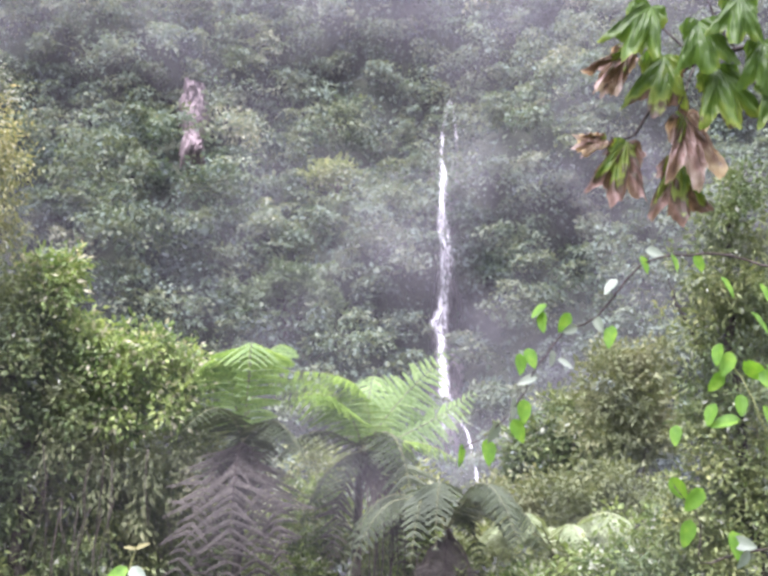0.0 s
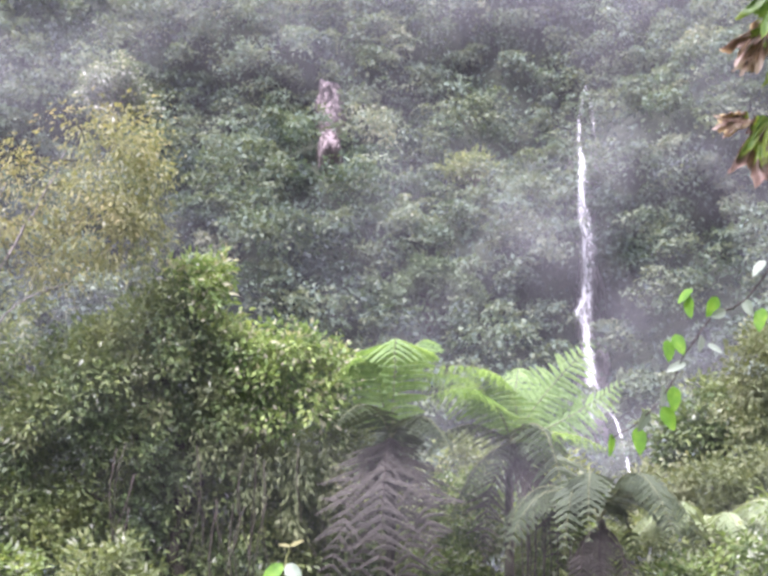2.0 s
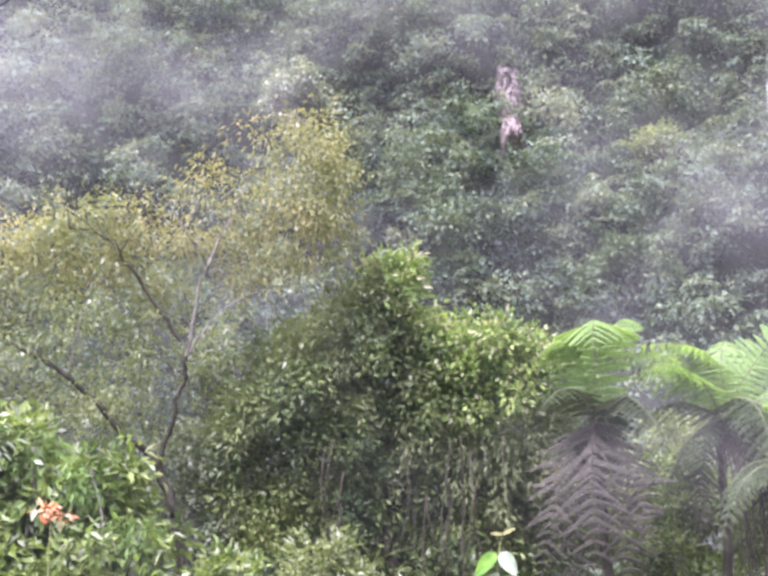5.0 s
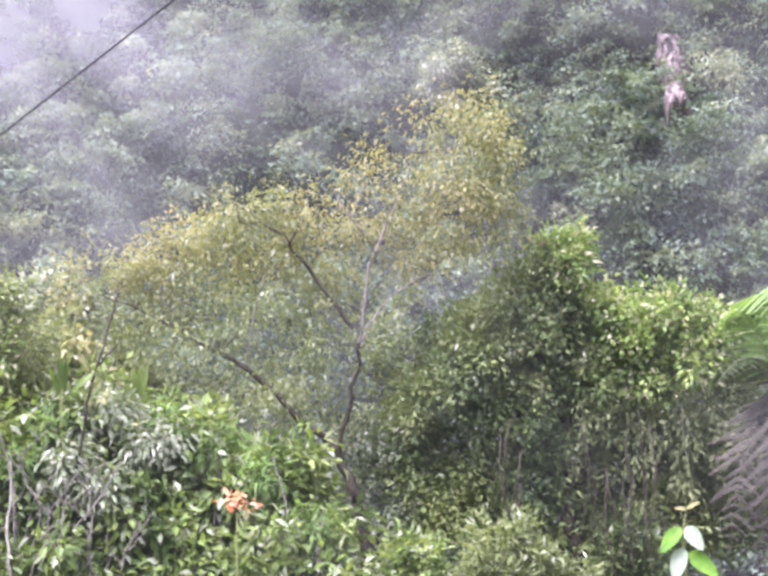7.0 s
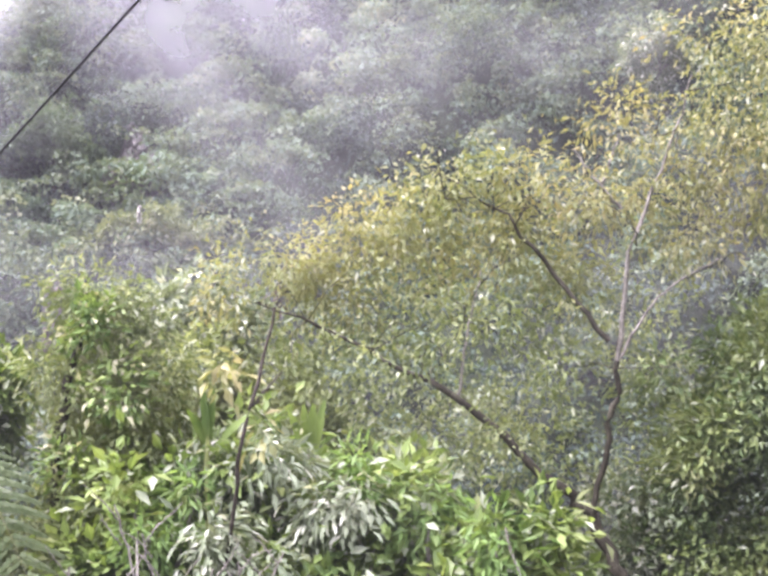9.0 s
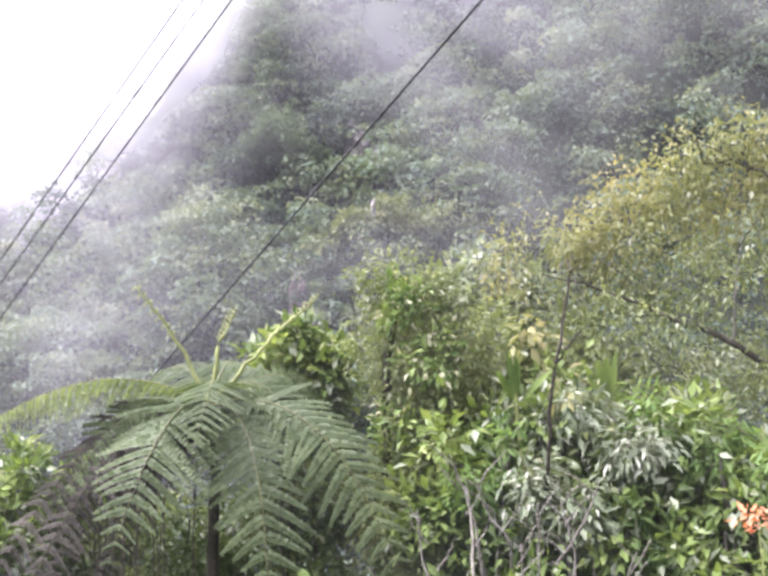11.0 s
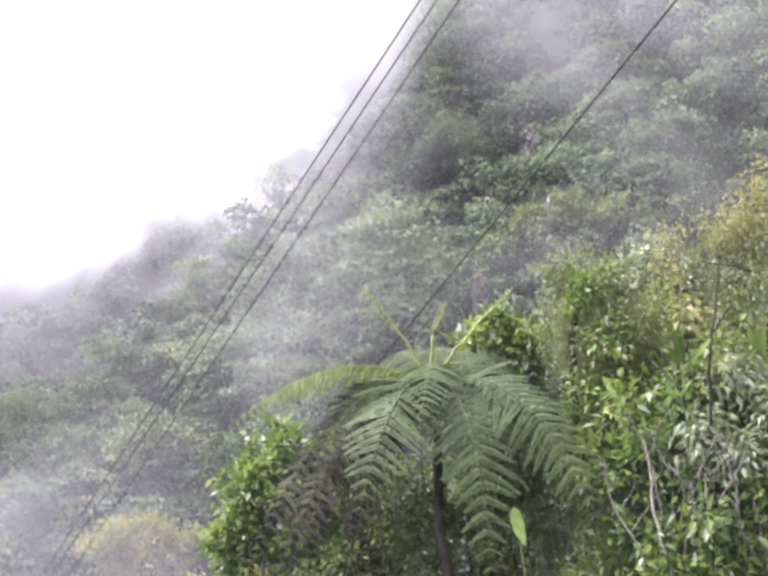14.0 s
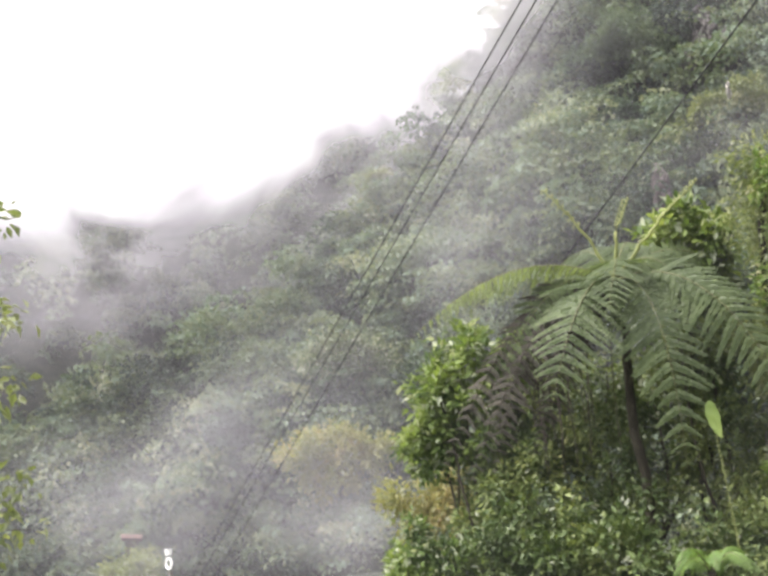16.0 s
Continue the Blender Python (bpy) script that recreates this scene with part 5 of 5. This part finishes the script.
limb("twig", [P(-16.1, 27.9, D), P(-15.4, 29.0, D), P(-15.0, 30.2, D)], [0.007, 0.004], STEM_DARK, br, wobble=0.002, sides=6)
limb("twig", [P(-18.6, 28.2, D), P(-17.6, 26.8, D), P(-16.6, 26.5, D), P(-15.5, 27.0, D)], [0.01, 0.004], STEM_DARK, br, wobble=0.002, sides=6)
for a, e, s, m, lb, tn in ((-12.0, 30.2, 0.27, 0.15, "", -25), (-14.1, 29.4, 0.26, 0.1, "", 5), (-12.4, 28.2, 0.3, 0.3, "", -10), (-14.6, 27.5, 0.3, 0.2, "", 12), (-16.8, 28.3, 0.25, 0.1, "", 0), (-16.0, 30.2, 0.24, 0.1, "", -10), (-17.0, 26.8, 0.25, 0.15, "", 10), (-18.2, 29.4, 0.25, 0.1, "", 0),
                           (-10.9, 28.5, 0.22, 0.65, "partly withered lobed leaf", -40), (-10.5, 24.9, 0.3, 0.5, "half-withered lobed leaf with brown tips", -14), (-12.6, 24.0, 0.3, 0.45, "yellow-green leaf with withered brown tips", 0), (-13.1, 25.8, 0.33, 0.8, "large withered pinkish-brown leaf", 6), (-10.0, 27.7, 0.13, 0.95, "pale shrivelled leaf", -20), (-9.6, 25.0, 0.15, 0.9, "pale shrivelled leaf", -75)):
    palmate(br, P(a - 0.5, e - 0.2, D - 0.1 * rng.random()), s * 0.82, m, 5, tn, lb)


def heart_leaf(parent, at, size, mat, tilt, label=""):
    """A pointed oval climber leaf hanging from its stalk."""
    d = np.array([math.sin(radians(tilt)), 0.15 * rng.normal(), -math.cos(radians(tilt))])
    return blade_leaf("leaf", at, at + d * size, size * 0.62, mat, parent, label, sag=0.05, n=9, rows=5, cup=0.25, facing=(0.75 * rng.normal(), -1, 0.25 + 0.6 * rng.normal()))


D = 9.0
vine = thing("climbing_vine", P(-17, 19.2, D), "trailing vine with heart-shaped green and pale leaves", "vine")
limb("stem", [P(-21.5, 17.5, 6.85), P(-19, 18.2, 8.2), P(-17, 19.0, D), P(-15, 19.7, D), P(-13.4, 19.9, D), P(-11.3, 19.6, D), P(-9.3, 17.6, D), P(-7.8, 17.0, D), P(-6.6, 15.6, D), P(-5.8, 14.2, D), P(-4.5, 12.9, D), P(-3.3, 12.3, D)], [0.01, 0.007, 0.004], STEM_DARK, vine, wobble=0.004, sides=5)
for a, e, tl in ((-7.1, 18.2, -25), (-6.9, 17.9, -30), (-8.1, 17.8, 10), (-9.9, 17.2, 15), (-5.9, 16.2, -30), (-6.2, 16.4, 10), (-6.0, 14.3, 10), (-5.5, 13.5, 15), (-4.4, 12.7, -15), (-3.3, 12.5, 10), (-11.3, 20.0, 0), (-12.6, 20.0, 30), (-14.6, 18.9, 10), (-15.7, 17.4, 5), (-16.2, 18.5, -10), (-13.6, 19.9, -20)):
    heart_leaf(vine, P(a, e, D), 0.12 + 0.06 * rng.random(), BIG_GREEN, tl + 25 * rng.normal())
for a, e, tl in ((-8.4, 17.2, -70), (-9.2, 17.6, 20), (-7.3, 16.3, -10), (-7.5, 15.9, 60), (-6.6, 15.2, -70), (-5.6, 14.4, -10), (-4.9, 13.4, -30), (-10.2, 19.1, -40), (-11.5, 20.2, 80)):
    heart_leaf(vine, P(a, e, D), 0.11 + 0.05 * rng.random(), PALE, tl, "pale leaf turned underside out")
vine2 = thing("climbing_vine", P(-16.5, 11, 8.4), "bright green leafy vine shoot", "vine")
D = 8.4
limb("stem", [P(-21.5, 8.0, 6.9), P(-19, 9.4, 7.8), P(-17.2, 10.8, D), P(-15.9, 12.6, D), P(-15.3, 14.3, D), P(-14.4, 15.8, D)], [0.008, 0.003], STEM, vine2, wobble=0.003, sides=5)
limb("stem", [P(-21.4, 6.0, 6.9), P(-19, 7.4, 7.8), P(-17.0, 8.0, D), P(-14.5, 7.8, D), P(-12.9, 7.5, D), P(-13.0, 9.0, D), P(-12.0, 10.6, D)], [0.009, 0.003], STEM_DARK, vine2, wobble=0.003, sides=5)
for a, e, tl in ((-14.3, 16.2, 10), (-14.8, 15.8, -20), (-15.2, 15.4, 25), (-15.8, 14.9, 15), (-15.0, 14.1, -10), (-13.9, 13.8, 5), (-12.3, 13.0, -15), (-16.1, 15.2, 30), (-14.9, 13.1, -35), (-15.9, 13.6, 20), (-15.8, 11.9, 10), (-11.9, 10.9, 20), (-13.2, 10.4, -30), (-12.6, 9.2, -35), (-14.2, 8.7, 40), (-16.4, 12.6, 0), (-14.4, 15.0, -30)):
    heart_leaf(vine2, P(a, e, D), 0.13 + 0.07 * rng.random(), BIG_GREEN, tl + 20 * rng.normal())
heart_leaf(vine2, P(-14.1, 8.3, D), 0.15, PALE, 75, "pale leaf turned underside out")
heart_leaf(vine2, P(-14.8, 7.9, D), 0.13, PALE, -40, "pale leaf turned underside out")

# a young shoot in the foreground
D = 11
shoot = thing("young_shoot", P(10.6, -7.0, D), "young shoot with smooth oval green leaves", "plant")
limb("stem", [P(10.6, -7.0, D), P(10.5, 5.5, D), P(10.4, 7.2, D), P(10.2, 8.2, D)], [0.012, 0.004], STEM, shoot, wobble=0.002, sides=5)
for foot, tip, w, m in (((10.5, 7.4), (11.4, 6.5), 0.13, BIG_GREEN), ((10.3, 7.4), (9.7, 6.5), 0.13, PALE), ((10.5, 6.6), (11.0, 5.3), 0.14, PALE), ((10.3, 6.4), (9.2, 5.4), 0.14, BIG_GREEN), ((10.2, 8.1), (10.7, 8.2), 0.04, YELLOW), ((10.2, 8.1), (9.6, 8.4), 0.04, YELLOW)):
    blade_leaf("leaf", P(*foot, D), P(*tip, D - 0.1), w, m, shoot, sag=0.08, n=10, rows=5)

# leaves at the left end of the view
foot = P(78, 0, 12.3) * [1, 1, 0]
edge = thing("roadside_tree", foot, "slim roadside tree with small light-green leaves", "tree")
limb("trunk", [foot - UP * 0.1, foot + [0.1, 0, 2.5], P(77, 19.5, 12.2)], [0.09, 0.06, 0.02], BARK, edge, wobble=0.02)
for a, e in ((70.9, 15.2), (70.9, 8.6), (71.2, 19.0), (71.1, 12.4), (70.8, 7.0)):
    limb("twig", [P(77.4, e - 2.4, 12.2), P(75.5, e - 1.2, 12), P(74, e - 0.2, 12), P(a, e - 0.3, 12)], [0.012, 0.004], STEM_DARK, edge, wobble=0.01, sides=5)
    foliage("foliage", [blob(a + 0.3, e - 0.2, 12, 0.55), blob(a + 1.4, e - 0.4, 12, 0.9)], 40, 0.1, 0.055, FRESH, edge, tuft=0.1, dense=0.3, droop=0.5)

# ---- cables, their pole and a roof in the valley ----


def cable(a, b, radius, label, extra=0.25, sag=0.0):
    a, b = np.asarray(a), np.asarray(b)
    top = b + (b - a) * extra
    mid = (a + top) / 2 - UP * sag
    v, f = tube_arrays(bend([a, mid, top], 20), [radius], 6)
    ob = new("power_cable", mesh_of("power_cable", v, f, WIRE, smooth=True))
    return tagged(ob, label, "cable", "power cables")


for k, (lo, hi) in enumerate((((65.3, 3.7), (44.75, 30.2)), ((65.0, 3.65), (43.9, 30.2)), ((64.4, 3.6), (42.85, 30.1)))):
    cable(P(*lo, 72), P(*hi, 30), 0.019, "thin black overhead power cable descending into the valley", 0.6)
cable(P(52.91, 10.72, 41.34), P(31.45, 29.84, 19.56), 0.017, "thick black overhead cable crossing the slope", 0.5)
pole = thing("utility_pole", P(65.9, -1.0, 72), "utility pole with a white insulator at its top", "pole")
limb("post", [P(65.9, -1.0, 72), P(65.9, 4.3, 72)], [0.14, 0.11], BARK_PALE, pole, wobble=0)
limb("crossarm", [P(64.3, 3.65, 72), P(66.8, 3.65, 72)], [0.06], BARK, pole, wobble=0)
ring = [P(65.95, 4.62, 71.8) + 0.27 * np.array([0.8 * math.cos(q), 0.2 * math.cos(q), math.sin(q)]) for q in np.linspace(0, 2 * math.pi, 15)]
limb("insulator", ring, [0.06], CERAMIC, pole, "white ring-shaped insulator", wobble=0)
limb("cap", [P(65.95, 4.95, 71.8), P(65.95, 5.2, 71.8)], [0.16, 0.2], CERAMIC, pole, "white insulator cap", wobble=0)

hut = thing("hut", P(67.4, 4.2, 120), "small hut with a rusty red roof in the valley", "hut")


def slab(corners, thick):
    c = np.asarray(corners, float)
    v = np.concatenate([c, c - UP * thick])
    return v, np.array([(0, 1, 2, 3), (7, 6, 5, 4), (0, 4, 5, 1), (1, 5, 6, 2), (2, 6, 7, 3), (3, 7, 4, 0)])


rx = unit(np.cross(P(67.4, 0, 1) * [1, 1, 0], UP))
c0 = P(67.4, 5.75, 120)
fw = unit(np.cross(UP, rx))
for s in (-1, 1):
    v, f = slab([c0 - rx * 0.9 + UP * 0.4, c0 + rx * 0.9 + UP * 0.2, c0 + rx * 0.85 + fw * 1.1 * s - UP * 0.25, c0 - rx * 0.85 + fw * 1.1 * s - UP * 0.05], 0.06)
    part("roof", mesh_of("roof", v, f, ROOF), hut, "rusty red sheet roof")
v, f = slab([c0 - rx * 0.6 - fw * 0.8 - UP * 0.2, c0 + rx * 0.6 - fw * 0.8 - UP * 0.2, c0 + rx * 0.6 + fw * 0.8 - UP * 0.2, c0 - rx * 0.6 + fw * 0.8 - UP * 0.2], 3.0)
part("wall", mesh_of("wall", v, f, BARK), hut)


shrub("valley_shrub", [(P(67.9, 4.6, 117), (1.6, 1.2, 1.1)), (P(66.9, 4.5, 117), (1.6, 1.2, 1.2)), (P(67.4, 4.2, 116), (2.2, 1.4, 1.3))], 9, 0.4, 0.2, FRESH, "leafy shrub hiding a hut's wall", tuft=0.5)

# ---- a wisp of mist before the ferns ----
def wisp(a, e):
    g = lambda ca, ce, wa, we: np.exp(-((a - ca) / wa) ** 2 - ((e - ce) / we) ** 2)
    return 0.006 + 0.004 * fbm(a * 0.3, e * 0.3, 3) + 0.017 * g(6.4, 10.5, 2.2, 3.0) + 0.016 * g(1.0, 11.0, 2.5, 3) + 0.02 * g(-1.5, 15, 3.5, 4)


mist("mist_wisp", -30, 90, -3, 36, 23, wisp, MIST_FINE, "faint wisps of mist before the nearer plants", 150, 60)
